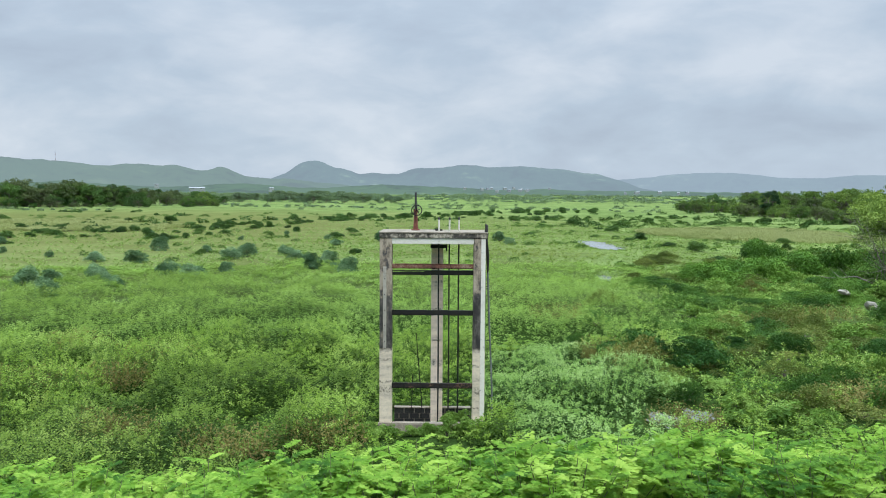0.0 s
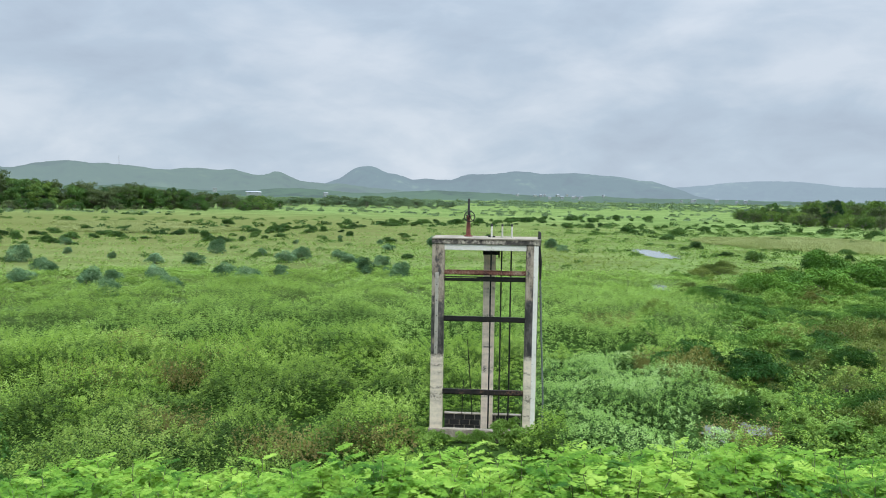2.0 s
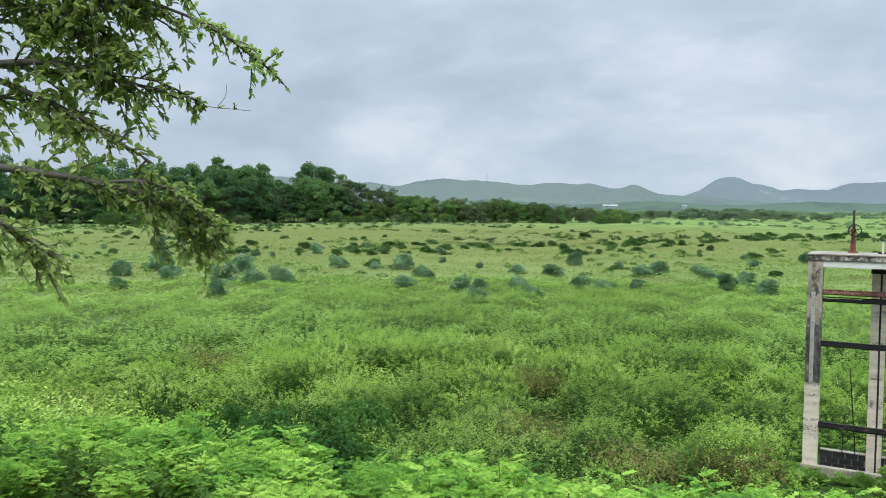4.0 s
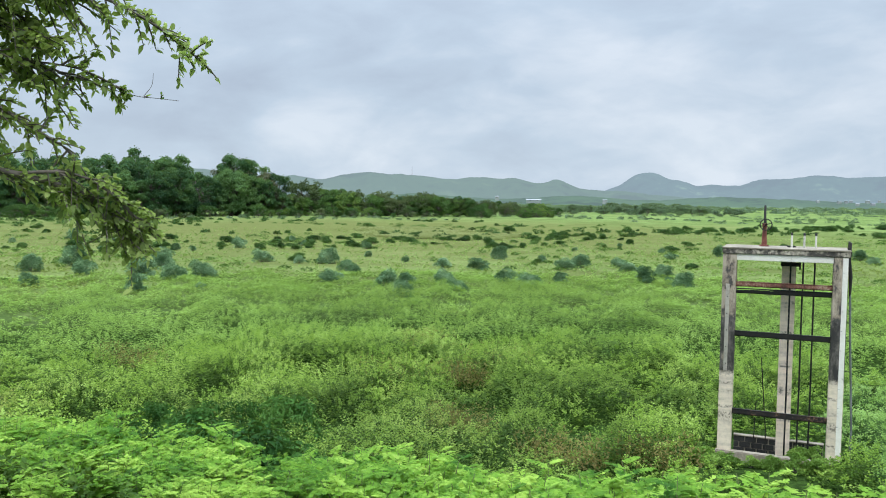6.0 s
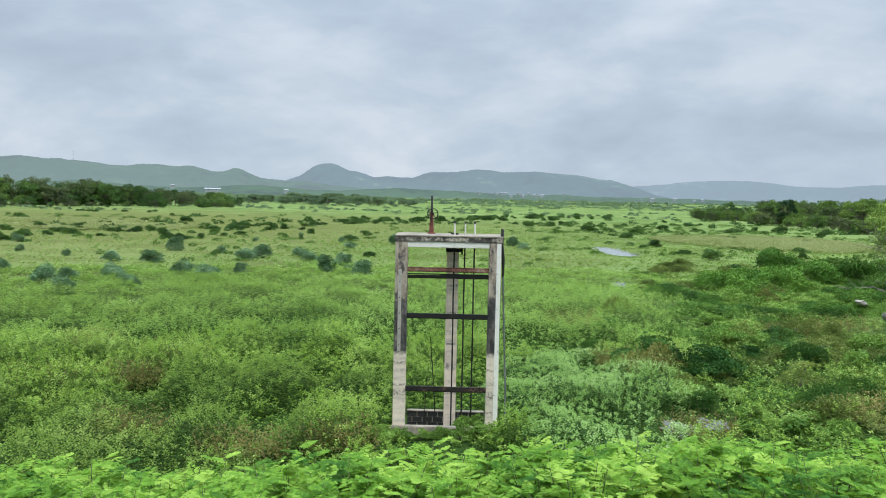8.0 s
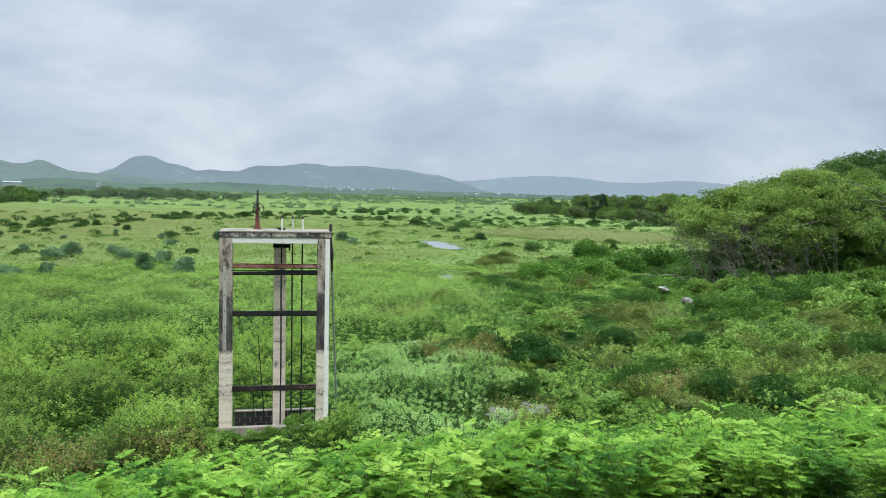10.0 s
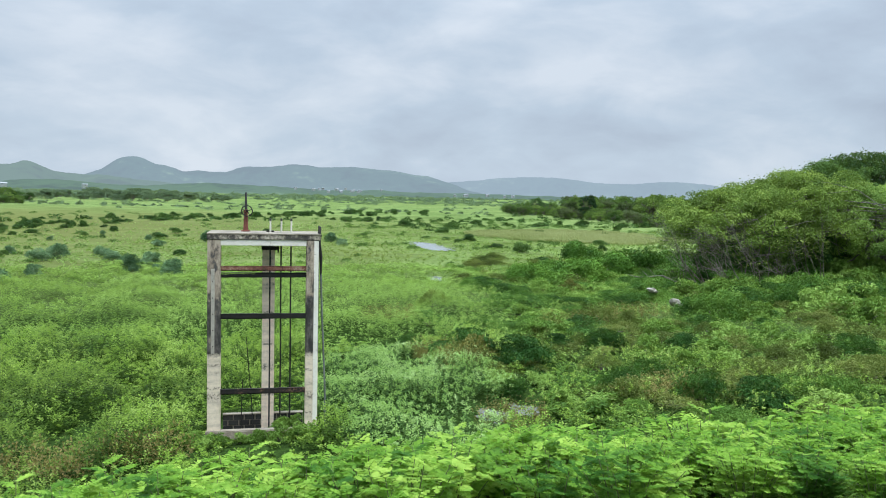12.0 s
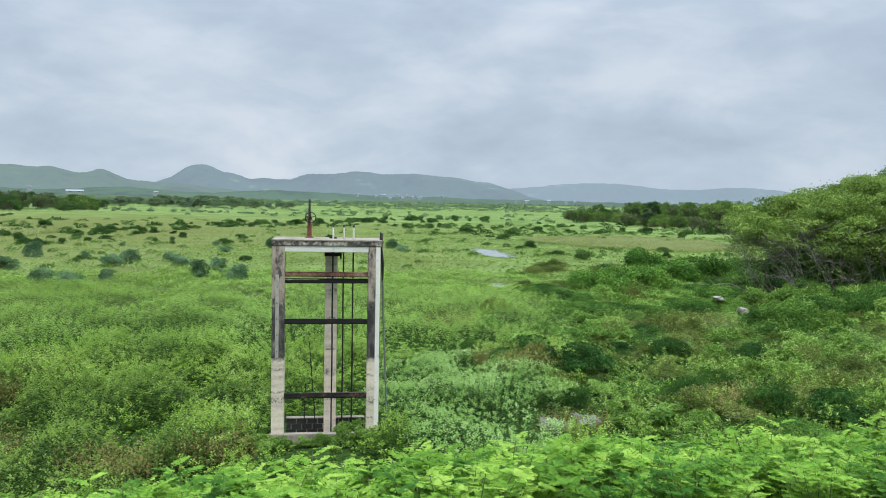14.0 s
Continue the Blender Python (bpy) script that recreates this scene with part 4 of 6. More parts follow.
# straw-coloured grass stands
for cx, cy, rx, ry, n in ((42.0, 105.0, 13.0, 17.0, 16000), (-49.0, 111.0, 13.0, 11.0, 6000), (-62, 128.0, 10.0, 10.0, 3000)):
    a, k = rng.random(n) * 2 * np.pi, np.sqrt(rng.random(n))
    x, y = cx + np.cos(a) * k * rx * (0.7 + 0.6 * value_noise(np.cos(a) * 9, np.sin(a) * 9, 3.0, 2)), cy + np.sin(a) * k * ry
    v, f = tuft_arrays(x, y, ground_z(x, y), 0.12 + 0 * x, 5, 0.42, 0.07, lift=(0.8, 2.6))
    tagged(from_arrays("straw_grass", v, f, M_STRAW), "dry straw-coloured grass stand", "grass", kind="stuff")

# brown dry stems among the herbs
bx, by = [], []
for cx, cy, rad in ((6.3, 27.6, 1.3), (5.9, 19.0, 0.8), (14.2, 34.2, 2.0), (-11.6, 22.6, 1.3), (-9.3, 22.8, 0.8), (-12.8, 27.6, 1.0), (-7.6, 18.3, 0.8), (-4.6, 16.6, 0.9), (-21.0, 20.7, 1.3), (-2.6, 17.4, 0.9), (11.0, 21.0, 1.2), (-9.5, 26.0, 1.2), (17.5, 36.0, 1.5), (5.2, 35.6, 1.2)):
    a, k = rng.random(190) * 2 * np.pi, rng.random(190) ** 0.6
    bx.append(cx + np.cos(a) * k * rad * 1.2)
    by.append(cy + np.sin(a) * k * rad * 0.6)
bx, by = np.concatenate(bx), np.concatenate(by)
v, f = tuft_arrays(bx, by, ground_z(bx, by), 0.50 + 0.45 * rng.random(len(bx)), 8, 0.08, 0.03, lift=(0.3, 1.8))
tagged(from_arrays("dry_herbs", v, f, M_BROWN), "brown withered herbs among the green", "marsh plants", kind="stuff")


def clump_leaves(c, rad, n, length, width, flat=0.75, low=-0.3, lift=0.25, droop=0.15, core=0.45):
    """Leaves laid over the skins of uneven clumps, each facing away from its clump's middle."""
    weight = rad ** 2 / (rad ** 2).sum()
    k = rng.choice(len(c), n, p=weight)
    d = unit(rng.normal(size=(n, 3)))
    d[:, 2] = np.where(d[:, 2] < low, -d[:, 2], d[:, 2])
    p = c[k] + d * rad[k][:, None] * np.array([1, 1, flat]) * (core + (1.04 - core) * np.sqrt(rng.random(n)))[:, None]
    p = p + (rng.random(n) < 0.12)[:, None] * d * rad[k][:, None] * 0.35 * rng.random((n, 1))
    facing = unit(d * np.array([1, 1, 1 / flat]))
    way = unit(np.cross(facing, rng.normal(size=(n, 3)))) + lift * facing + np.array([0, 0, 0.1]) + 0.35 * rng.normal(size=(n, 3))
    return p, way, facing, length * (0.6 + 0.8 * rng.random(n)), width * (0.6 + 0.8 * rng.random(n)), droop


def leaf_mesh(p, way, facing, length, width, droop):
    return leaf_arrays(p, way, length, width, droop, facing=facing, stray=0.75)


def bush_template(name, label, category, width, height, leaves, length, leaf_w, mat, blobs=14, stems=6, lift=0.5, hang=0.15, bark=None, flat=0.75, blob=(0.12, 0.12), low=-0.2, peak=1.0):
    """A bush: several bent stems and a crown of many leaves in uneven clumps over a dome."""
    ob = empty(name, pose(0, 0, -500))
    tagged(ob, label, category)
    d = unit(rng.normal(size=(blobs, 3)))
    d[:, 2] = np.abs(d[:, 2]) ** peak
    c = d * np.array([0.36 * width, 0.36 * width, 0.72 * height]) * (0.45 + 0.55 * rng.random(blobs) ** 0.6)[:, None]
    rad = width * (blob[0] + blob[1] * rng.random(blobs))
    p, way, facing, ln, wd, droop = clump_leaves(c, rad, leaves, length, leaf_w, flat, low, lift, hang)
    p[:, 2] = np.where(p[:, 2] < 0.02, 0.02 + 0.25 * height * rng.random(leaves), p[:, 2])
    p[:, 2] *= height / np.percentile(p[:, 2], 98.5)
    p[:, :2] *= width / 2 / np.percentile(np.hypot(p[:, 0], p[:, 1]), 97)
    v, f = leaf_mesh(p, way, facing, ln, wd, droop)
    from_arrays("foliage", v, f, mat, ob)
    pieces = []
    for i in range(stems):
        e = c[i % blobs] * np.array([1, 1, 0.9])
        m = e * 0.5 + np.array([0, 0, 0.1 * height]) + 0.06 * width * rng.normal(size=3)
        pieces.append(tube_arrays([e * 0.06 * rng.random() - np.array([0, 0, 0.05]), m, e], np.array([0.022, 0.014, 0.006]) * (0.5 + width / 2.2), 5))
    v, f = join_arrays(pieces)
    from_arrays("branchwork", v, f, bark or M_BARK, ob)
    return ob


def plant(template, x, y, scale, group, sink=0.04, squash=1.0, stretch=1.0):
    m = Matrix.Translation((x, y, float(ground_z(x, y)) - sink * scale)) @ Matrix.Rotation(rng.random() * 6.28, 4, 'Z') @ Matrix.Diagonal((scale * stretch, scale, scale * squash, 1))
    ob = copy_thing(template, m)
    ob.matrix_basis = m
    return tagged(ob, group=group)


TEMPLATES = []


def templates(count, *args, **kw):
    made = [bush_template(*args, **kw) for _ in range(count)]
    TEMPLATES.extend(made)
    return made


# grey-green rounded shrubs standing on the flat
T_BLUE = templates(4, "marsh_shrub", "rounded grey-green shrub standing on the marsh flat", "shrub", 1.65, 1.2, 3600, 0.15, 0.040, M_BLUE, 20, 7, 1.0, flat=0.95, blob=(0.10, 0.10))
SHRUBS = ((-38.2, 44.5), (-37.4, 37.5), (-45.1, 48.1), (-55.4, 70.6), (-42.6, 57.4), (-37.4, 59.8), (-32.5, 54.7), (-29.4, 47.4), (-25.0, 47.3), (-21.4, 42.8),
          (-26.9, 61.2), (-22.1, 50.5), (-19.9, 47.5), (-23.8, 61.4), (-25.4, 71.1), (-18.8, 54.1), (-16.4, 52.1), (-15.2, 55.7), (-16.3, 65.9), (-13.4, 67.2),
          (-11.9, 63.7), (-9.5, 57.1), (-6.5, 54.2), (-10.7, 79.5), (-6.8, 85.9), (6.9, 81.2), (6.1, 87.3), (-50.4, 53.7), (-45.2, 46.1), (-53.5, 46.9),
          (-51.8, 41.6), (-46.9, 42.1), (-68.9, 66.1), (-82.4, 72.6), (-39.6, 43.2), (-44.0, 44.5), (-30.8, 53.0), (-8.6, 60.5), (-24.6, 49.6), (-17.2, 64.0))
for i, (x, y) in enumerate(SHRUBS):
    plant(T_BLUE[i % 4], x, y, (0.70 + 0.35 * rng.random()) * (1.3 if x < -35 else 1.0), "shrubs on the marsh flat", squash=0.75 + 0.3 * rng.random())
for i in range(26):
    x, y = scatter(1, 2, 62, 50, 110)
    plant(T_BLUE[i % 4], float(x[0]), float(y[0]), 0.35 + 0.35 * rng.random(), "shrubs on the marsh flat")

# dark bushes scattered over the middle distance
T_DARK = templates(4, "dark_bush", "low dark green bush on the marsh flat", "bush", 2.3, 1.25, 2000, 0.20, 0.09, M_BUSH, 18, 5, 0.4, flat=0.7, blob=(0.11, 0.13))


def dark_bush(x, y, scale):
    if math.hypot((x - 42) / 14, (y - 105) / 18) < 1 or not clear_of_pools(np.array([x]), np.array([y]), 1.5)[0]:
        return 0
    plant(T_DARK[int(rng.integers(4))], x, y, scale, "bushes on the marsh flat", squash=0.55 + 0.5 * rng.random(), stretch=0.9 + 0.7 * rng.random())
    return 1


placed = 0
while placed < 120:
    x, y = scatter(1, AZ0, AZ1, 66, 160)
    x, y = float(x[0]), float(y[0])
    r, az = math.hypot(x, y), math.degrees(math.atan2(-x, y))
    want = float(step(0.52, 0.68, value_noise(x * 0.4, y, 12.0, 51)))
    if az < -5 and r > 75:
        want = 0.30 + 0.70 * want
    elif az > 9:
        want = (0.05 + 0.8 * want) * (1.0 if r < 130 else 0.35)
    else:
        want *= 0.35
    if rng.random() < want:
        placed += dark_bush(x, y, (0.26 + 0.40 * rng.random()) * (0.75 + r / 260) * (1.2 if az < -5 else 1.0))
# a long row of bushes along an old ditch across the flat
ditch = np.array([(-75.0, 62.0), (-58.0, 78.0), (-36.0, 117.0), (-24.0, 144.0), (8.6, 190.0), (40.0, 215.0)])
placed = 0
while placed < 176:
    q = 5 * rng.random()
    i = int(q)
    x, y = ditch[i] + (ditch[i + 1] - ditch[i]) * (q - i) + rng.normal(size=2) * np.array([4.0, 5.5])
    if rng.random() < 0.15 + float(step(0.40, 0.58, value_noise(x, y, 9.0, 57))):
        placed += dark_bush(float(x), float(y), (0.24 + 0.42 * rng.random()) * (0.7 + math.hypot(x, y) / 260))

# low sedge clumps over the flat, too many to count
x, y = scatter(5200, AZ0, AZ1, 60, 190)
az_, r = np.degrees(np.arctan2(-x, y)), np.hypot(x, y)
want = np.where(az_ < -5, 0.75, np.where(az_ > 12, 0.35, 0.12)) * step(0.35, 0.62, value_noise(x * 0.5, y, 9.0, 83))
keep = (rng.random(len(x)) < want) & clear_of_pools(x, y, 1.2) & (np.hypot((x - 42) / 14, (y - 105) / 18) > 1)
x, y = x[keep], y[keep]
s = 0.22 + 0.38 * rng.random(len(x)) ** 1.5 + np.hypot(x, y) / 700
k = np.repeat(np.arange(len(x)), 70)
d = unit(rng.normal(size=(len(k), 3)))
d[:, 2] = np.abs(d[:, 2])
p = np.stack([x[k], y[k], ground_z(x, y)[k]], -1) + d * np.stack([1.1 * s[k], 0.9 * s[k], 0.55 * s[k]], -1) * (0.5 + 0.5 * rng.random(len(k)))[:, None]
v, f = leaf_arrays(p, d * 0.5 + 0.6 * rng.normal(size=d.shape) + np.array([0, 0, 0.5]), 0.20 * (0.6 + 0.8 * rng.random(len(k))), 0.09, 0.2, facing=d)
tagged(from_arrays("sedge_clumps", v, f, M_SEDGE), "low dark green sedge clumps dotting the flat", "marsh plants", kind="stuff")

# farther bushes, too small to tell apart
x, y = scatter(5600, AZ0, AZ1, 118, 480)
keep = rng.random(len(x)) < 1.2 * step(0.50, 0.66, value_noise(x * 0.4, y, 18.0, 53)) + 0.25 * (x > 0.1 * y) * (np.hypot(x, y) < 260)
x, y = x[keep], y[keep]
s = (0.35 + 0.8 * rng.random(len(x))) * (0.8 + np.hypot(x, y) / 500)
k = np.repeat(np.arange(len(x)), 60)
d = unit(rng.normal(size=(len(k), 3)))
d[:, 2] = np.abs(d[:, 2])
# beyond 215 m the bushes take the leaf colour with haze painted in
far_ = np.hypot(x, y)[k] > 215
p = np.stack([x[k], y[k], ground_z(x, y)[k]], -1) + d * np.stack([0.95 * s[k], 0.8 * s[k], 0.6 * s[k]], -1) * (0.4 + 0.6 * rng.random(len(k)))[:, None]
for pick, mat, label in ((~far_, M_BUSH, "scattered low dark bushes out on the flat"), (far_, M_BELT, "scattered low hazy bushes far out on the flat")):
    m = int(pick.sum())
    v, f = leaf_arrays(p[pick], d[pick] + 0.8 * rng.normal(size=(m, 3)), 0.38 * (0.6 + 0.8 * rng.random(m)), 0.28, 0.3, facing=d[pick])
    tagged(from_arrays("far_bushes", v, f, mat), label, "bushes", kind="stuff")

# fine-leaved dark thicket shrubs in the wet corner
T_FINE = templates(4, "thicket_shrub", "dark green fine-leaved spreading shrub in the wet thicket", "shrub", 2.0, 0.95, 5200, 0.10, 0.032, M_FINE, 22, 8, 0.15, 0.3, flat=0.42, blob=(0.10, 0.12), low=0.0)
T_OLIVE = templates(3, "twiggy_shrub", "brownish olive twiggy shrub in the wet thicket", "shrub", 1.7, 0.85, 2600, 0.10, 0.030, M_OLIVE, 18, 10, 0.9, 0.1, blob=(0.08, 0.10))
T_OCHRE = templates(2, "ochre_shrub", "ochre brown half-withered twiggy shrub beside the wet thicket", "shrub", 1.5, 0.85, 2600, 0.09, 0.028, M_OCHRE, 18, 10, 0.9, 0.1, blob=(0.08, 0.10))
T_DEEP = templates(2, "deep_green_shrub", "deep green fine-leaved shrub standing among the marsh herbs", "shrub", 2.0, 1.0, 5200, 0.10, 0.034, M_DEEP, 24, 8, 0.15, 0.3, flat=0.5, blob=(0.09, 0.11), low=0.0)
T_LUSH = templates(2, "lush_shrub", "lush mid-green low spreading shrub by the thicket", "shrub", 1.9, 0.95, 4200, 0.12, 0.045, M_LUSH, 22, 7, 0.3, 0.2, flat=0.55, blob=(0.09, 0.11))
T_LEAFY = templates(3, "leafy_shrub", "light green leafy shrub among the marsh plants", "shrub", 1.5, 0.85, 2000, 0.13, 0.058, M_LEAFY, 18, 7, 0.5, 0.2, blob=(0.08, 0.10))
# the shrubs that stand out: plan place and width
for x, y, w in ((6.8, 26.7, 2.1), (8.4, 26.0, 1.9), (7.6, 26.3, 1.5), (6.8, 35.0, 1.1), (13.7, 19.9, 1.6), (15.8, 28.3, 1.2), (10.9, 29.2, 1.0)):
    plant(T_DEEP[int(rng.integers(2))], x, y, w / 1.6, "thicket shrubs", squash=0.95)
for x, y, w in ((5.0, 29.2, 0.9),
                (12.6, 28.5, 1.3), (10.6, 22.3, 1.1), (12.1, 20.7, 1.4), (15.5, 21.1, 1.1), (22.2, 26.6, 1.4), (16.6, 20.5, 1.2), (7.0, 22.3, 0.7), (9.8, 19.9, 0.7)):
    plant(T_FINE[int(rng.integers(4))], x, y, w / 1.55, "thicket shrubs", squash=0.95 + 0.3 * rng.random())
for x, y, w in ((17.0, 52.7, 2.5), (18.3, 51.1, 2.7), (21.1, 52.3, 3.1), (24.3, 54.7, 3.6), (27.3, 56.1, 3.4), (25.6, 63.6, 3.4), (31.3, 60.6, 3.1), (19.6, 54.0, 2.4), (22.6, 56.4, 2.6)):
    plant((T_LUSH)[int(rng.integers(2))], x, y, w / 1.7, "thicket shrubs", squash=0.8 + 0.25 * rng.random())
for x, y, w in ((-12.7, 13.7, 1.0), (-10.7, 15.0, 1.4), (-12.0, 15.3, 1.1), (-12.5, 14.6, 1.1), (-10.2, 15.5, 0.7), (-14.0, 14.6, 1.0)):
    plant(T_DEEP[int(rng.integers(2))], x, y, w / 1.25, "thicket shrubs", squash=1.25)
for x, y, w in ((20.6, 34.1, 2.2), (20.1, 35.3, 1.5), (27.8, 38.7, 1.9), (10.0, 22.2, 0.9), (11.9, 23.4, 1.0)):
    plant(T_FINE[int(rng.integers(4))], x, y, w / 1.6, "thicket shrubs", squash=1.2)
for x, y, w in ((11.4, 31.8, 1.7), (11.9, 29.3, 0.9), (8.4, 41.6, 1.5), (15.0, 34.5, 1.9), (15.5, 32.5, 1.5), (17.1, 21.9, 1.0), (18.5, 26.3, 0.9)):
    plant(T_OLIVE[int(rng.integers(3))], x, y, w / 1.5, "thicket shrubs")
for x, y, w in ((23.4, 36.3, 2.2), (6.7, 23.0, 1.0), (24.0, 35.6, 1.6), (27.9, 36.7, 2.1), (28.6, 35.4, 2.3), (28.6, 33.6, 2.2), (20.3, 26.8, 1.5), (18.4, 29.2, 1.4), (20.5, 29.9, 1.5), (13.7, 26.7, 1.5), (8.1, 21.5, 0.8), (8.3, 20.3, 0.8), (14.0, 25.4, 1.2), (15.3, 24.7, 1.2)):
    plant(T_LEAFY[int(rng.integers(3))], x, y, w / 1.4, "thicket shrubs")
for x, y, w in ((6.2, 25.7, 1.8), (17.3, 44.4, 1.4), (5.8, 18.2, 0.9), (7.0, 19.9, 0.5), (5.2, 27.3, 0.8), (6.9, 25.9, 1.3), (6.3, 18.4, 0.5)):
    plant(T_OCHRE[int(rng.integers(2))], x, y, w / 1.35, "thicket shrubs", squash=1.1)
# and the low growth between them
placed = 0
while placed < 430:
    x, y = scatter(1, -46, -6, 13.5, 72)
    x, y = float(x[0]), float(y[0])
    if float(swamp(np.array(x), np.array(y))) < 0.3 + 0.5 * rng.random() or not clear_of_pools(np.array([x]), np.array([y]), 2.0)[0] or math.hypot((x - 20.6) / 1.2, (y - 37.6) / 1.4) < 2.4:
        continue
    tone = float(value_noise(x, y, 7.0, 61)) + 0.08 * rng.normal() - 0.12 * float(step(24, 19, np.array(y)))
    kind_ = T_FINE if tone < 0.36 else T_LEAFY if tone < 0.52 else T_OLIVE
    plant(kind_[placed % 3], x, y, (0.45 + 0.55 * rng.random() + 0.3 * rng.random() ** 3), "thicket shrubs", squash=0.55 + 0.4 * rng.random(), stretch=0.9 + 0.7 * rng.random())
    placed += 1
# plants crowding the tower's foot
for x, y, s in ((0.45, 19.55, 0.42), (0.15, 19.45, 0.40), (0.62, 18.72, 0.48), (0.15, 18.6, 0.46), (-0.35, 18.62, 0.32), (1.15, 18.7, 0.45), (-1.75, 18.7, 0.42), (-0.75, 18.55, 0.30), (-1.2, 18.5, 0.34), (-1.45, 18.4, 0.36)):
    plant(T_LEAFY[int(rng.integers(3))], x, y, s, "plants at the tower")
# lush shrubs before the big thicket
for i in range(64):
    x, y = 21 + 27 * rng.random(), 38.5 + 8.5 * rng.random()
    y += 0.12 * (x - 30)
    if math.hypot(x - 21.0, y - 38.4) > 3.8:
        plant((T_LEAFY + T_FINE[:2])[i % 5], x, y, 0.9 + 0.75 * rng.random(), "thicket shrubs", squash=0.9)
for i in range(16):
    x = 37 + 14 * rng.random()
    plant(T_LEAFY[i % 3], x, 45.5 + 0.35 * (x - 37) + 3.0 * rng.random(), 1.5 + 0.8 * rng.random(), "thicket shrubs", squash=1.1)
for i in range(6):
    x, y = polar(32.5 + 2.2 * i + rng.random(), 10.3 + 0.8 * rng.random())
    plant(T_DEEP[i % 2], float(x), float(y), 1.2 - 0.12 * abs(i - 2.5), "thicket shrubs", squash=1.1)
# dark undergrowth below the thicket crowns, which also stands in for shade inside them
for i in range(14):
    plant(T_FINE[i % 4], 26.5 + 1.25 * i + 0.5 * rng.normal(), 48.4 + 0.12 * i + rng.random(), 1.6 + 0.6 * rng.random(), "thicket shrubs", squash=1.2 if i < 4 else 1.9)
# dark fine shrubs at the foot of the bank
for i in range(9):
    x, y = polar(4 + 27 * (i + rng.random()) / 9, 9.6 + 1.5 * rng.random())
    plant(T_FINE[i % 4], float(x), float(y), 0.30 + 0.2 * rng.random(), "thicket shrubs", squash=1.0)

# ---- trees ----
def tree_template(name, label, height, spread, leaves, length, leaf_w, mat, limbs=14, trunks=1, foot_h=0.15, bark=None, lean=0.12, rad=0.15, low=-0.35, flat=0.7, crown=0.55, skin=0.55, thin=False):
    """A tree: tapered trunks, forking limbs and a rounded crown of leaf clumps at the limb ends, with gaps between. crown: height of its middle; low: how far it wraps under."""
    ob = empty(name, pose(0, 0, -500))
    tagged(ob, label, "tree")
    wood, ends = [], []
    r = 0.022 * height / math.sqrt(trunks)
    for t in range(trunks):
        foot = np.array([rng.normal(), rng.normal(), 0]) * 0.05 * spread * (trunks > 1)
        top = foot * 2.5 + np.array([lean * spread * rng.normal(), lean * spread * rng.normal(), height * (foot_h + 0.30 + 0.15 * rng.random())])
        mid = (foot + top) / 2 + 0.04 * spread * rng.normal(size=3)
        wood.append(tube_arrays([foot - np.array([0, 0, 0.2]), foot * 0.9 + mid * 0.1, mid, top], [r * 1.4, r, r * 0.75, r * 0.45], 7))
        for i in range(limbs):
            d = unit(rng.normal(size=3))
            d[2] = -d[2] if d[2] < low else d[2]
            e = np.array([0, 0, height * crown]) + d * np.array([0.42 * spread, 0.42 * spread, height * (0.94 - crown)]) * (skin + (1 - skin) * rng.random() ** 0.5)
            e[2] = max(e[2], foot_h * height)
            s = foot + (top - foot) * (0.35 + 0.6 * rng.random())
            m = (s + e) / 2 + np.array([0, 0, 0.03 * height]) + 0.04 * spread * rng.normal(size=3)
            wood.append(tube_arrays([s, m, e], [r * 0.5, r * 0.3, r * 0.1], 5))
            ends.append(e)
            e2 = e + np.clip(rng.normal(size=3), -1.1, 1.1) * spread * 0.07
            e2[2] = min(e2[2], 0.95 * height)
            wood.append(tube_arrays([m, (m + e2) / 2 + 0.02 * spread * rng.normal(size=3), e2], [r * 0.28, r * 0.18, r * 0.06], 4))
            ends.append(e2)
    v, f = join_arrays(wood)
    from_arrays("trunk", v, f, bark or M_BARK, ob)
    c = np.array(ends)
    p, way, facing, ln, wd, droop = clump_leaves(c, spread * rad * (0.5 + 0.7 * rng.random(len(c))), leaves, length, leaf_w, flat, -0.25, 0.2)
    stay = p[:, 2] > foot_h * height * rng.random(leaves)
    if thin:      # sparse low down, where the bare limbs show
        stay &= rng.random(leaves) < 0.14 + 0.86 * step(0.34, 0.78, p[:, 2] / height)
    v, f = leaf_mesh(p[stay], way[stay], facing[stay], ln[stay], wd[stay], droop)
    from_arrays("crown", v, f, mat, ob)
    TEMPLATES.append(ob)
    return ob


T_WOOD = [tree_template("tree", "dark green broad tree at the edge of the wood", 12, 9.5, 11000, 0.42, 0.20, M_TREE, 40, 1, 0.02, None, 0.1, 0.105, -1.0, 0.85, 0.46) for _ in range(4)]
T_GREY = [tree_template("grey_tree", "grey-brown half-bare tree at the edge of the wood", 10, 9, 5000, 0.40, 0.17, M_GREYTREE, 34, 1, 0.02, M_PALEBARK, 0.1, 0.10, -1.0, 0.85, 0.46) for _ in range(2)]
T_LOW = [tree_template("small_tree", "low spreading green tree at the edge of the wood", 6, 8, 5000, 0.32, 0.17, M_BUSH, 20, 2, 0.02, None, 0.1, 0.09, -0.6, 0.8, 0.42) for _ in range(3)]
T_PALE = [tree_template("shrubby_tree", "low spreading pale green tree at the edge of the wood", 6, 8, 5000, 0.32, 0.17, M_PALEWOOD, 20, 2, 0.02, None, 0.1, 0.09, -0.6, 0.8, 0.42) for _ in range(2)]
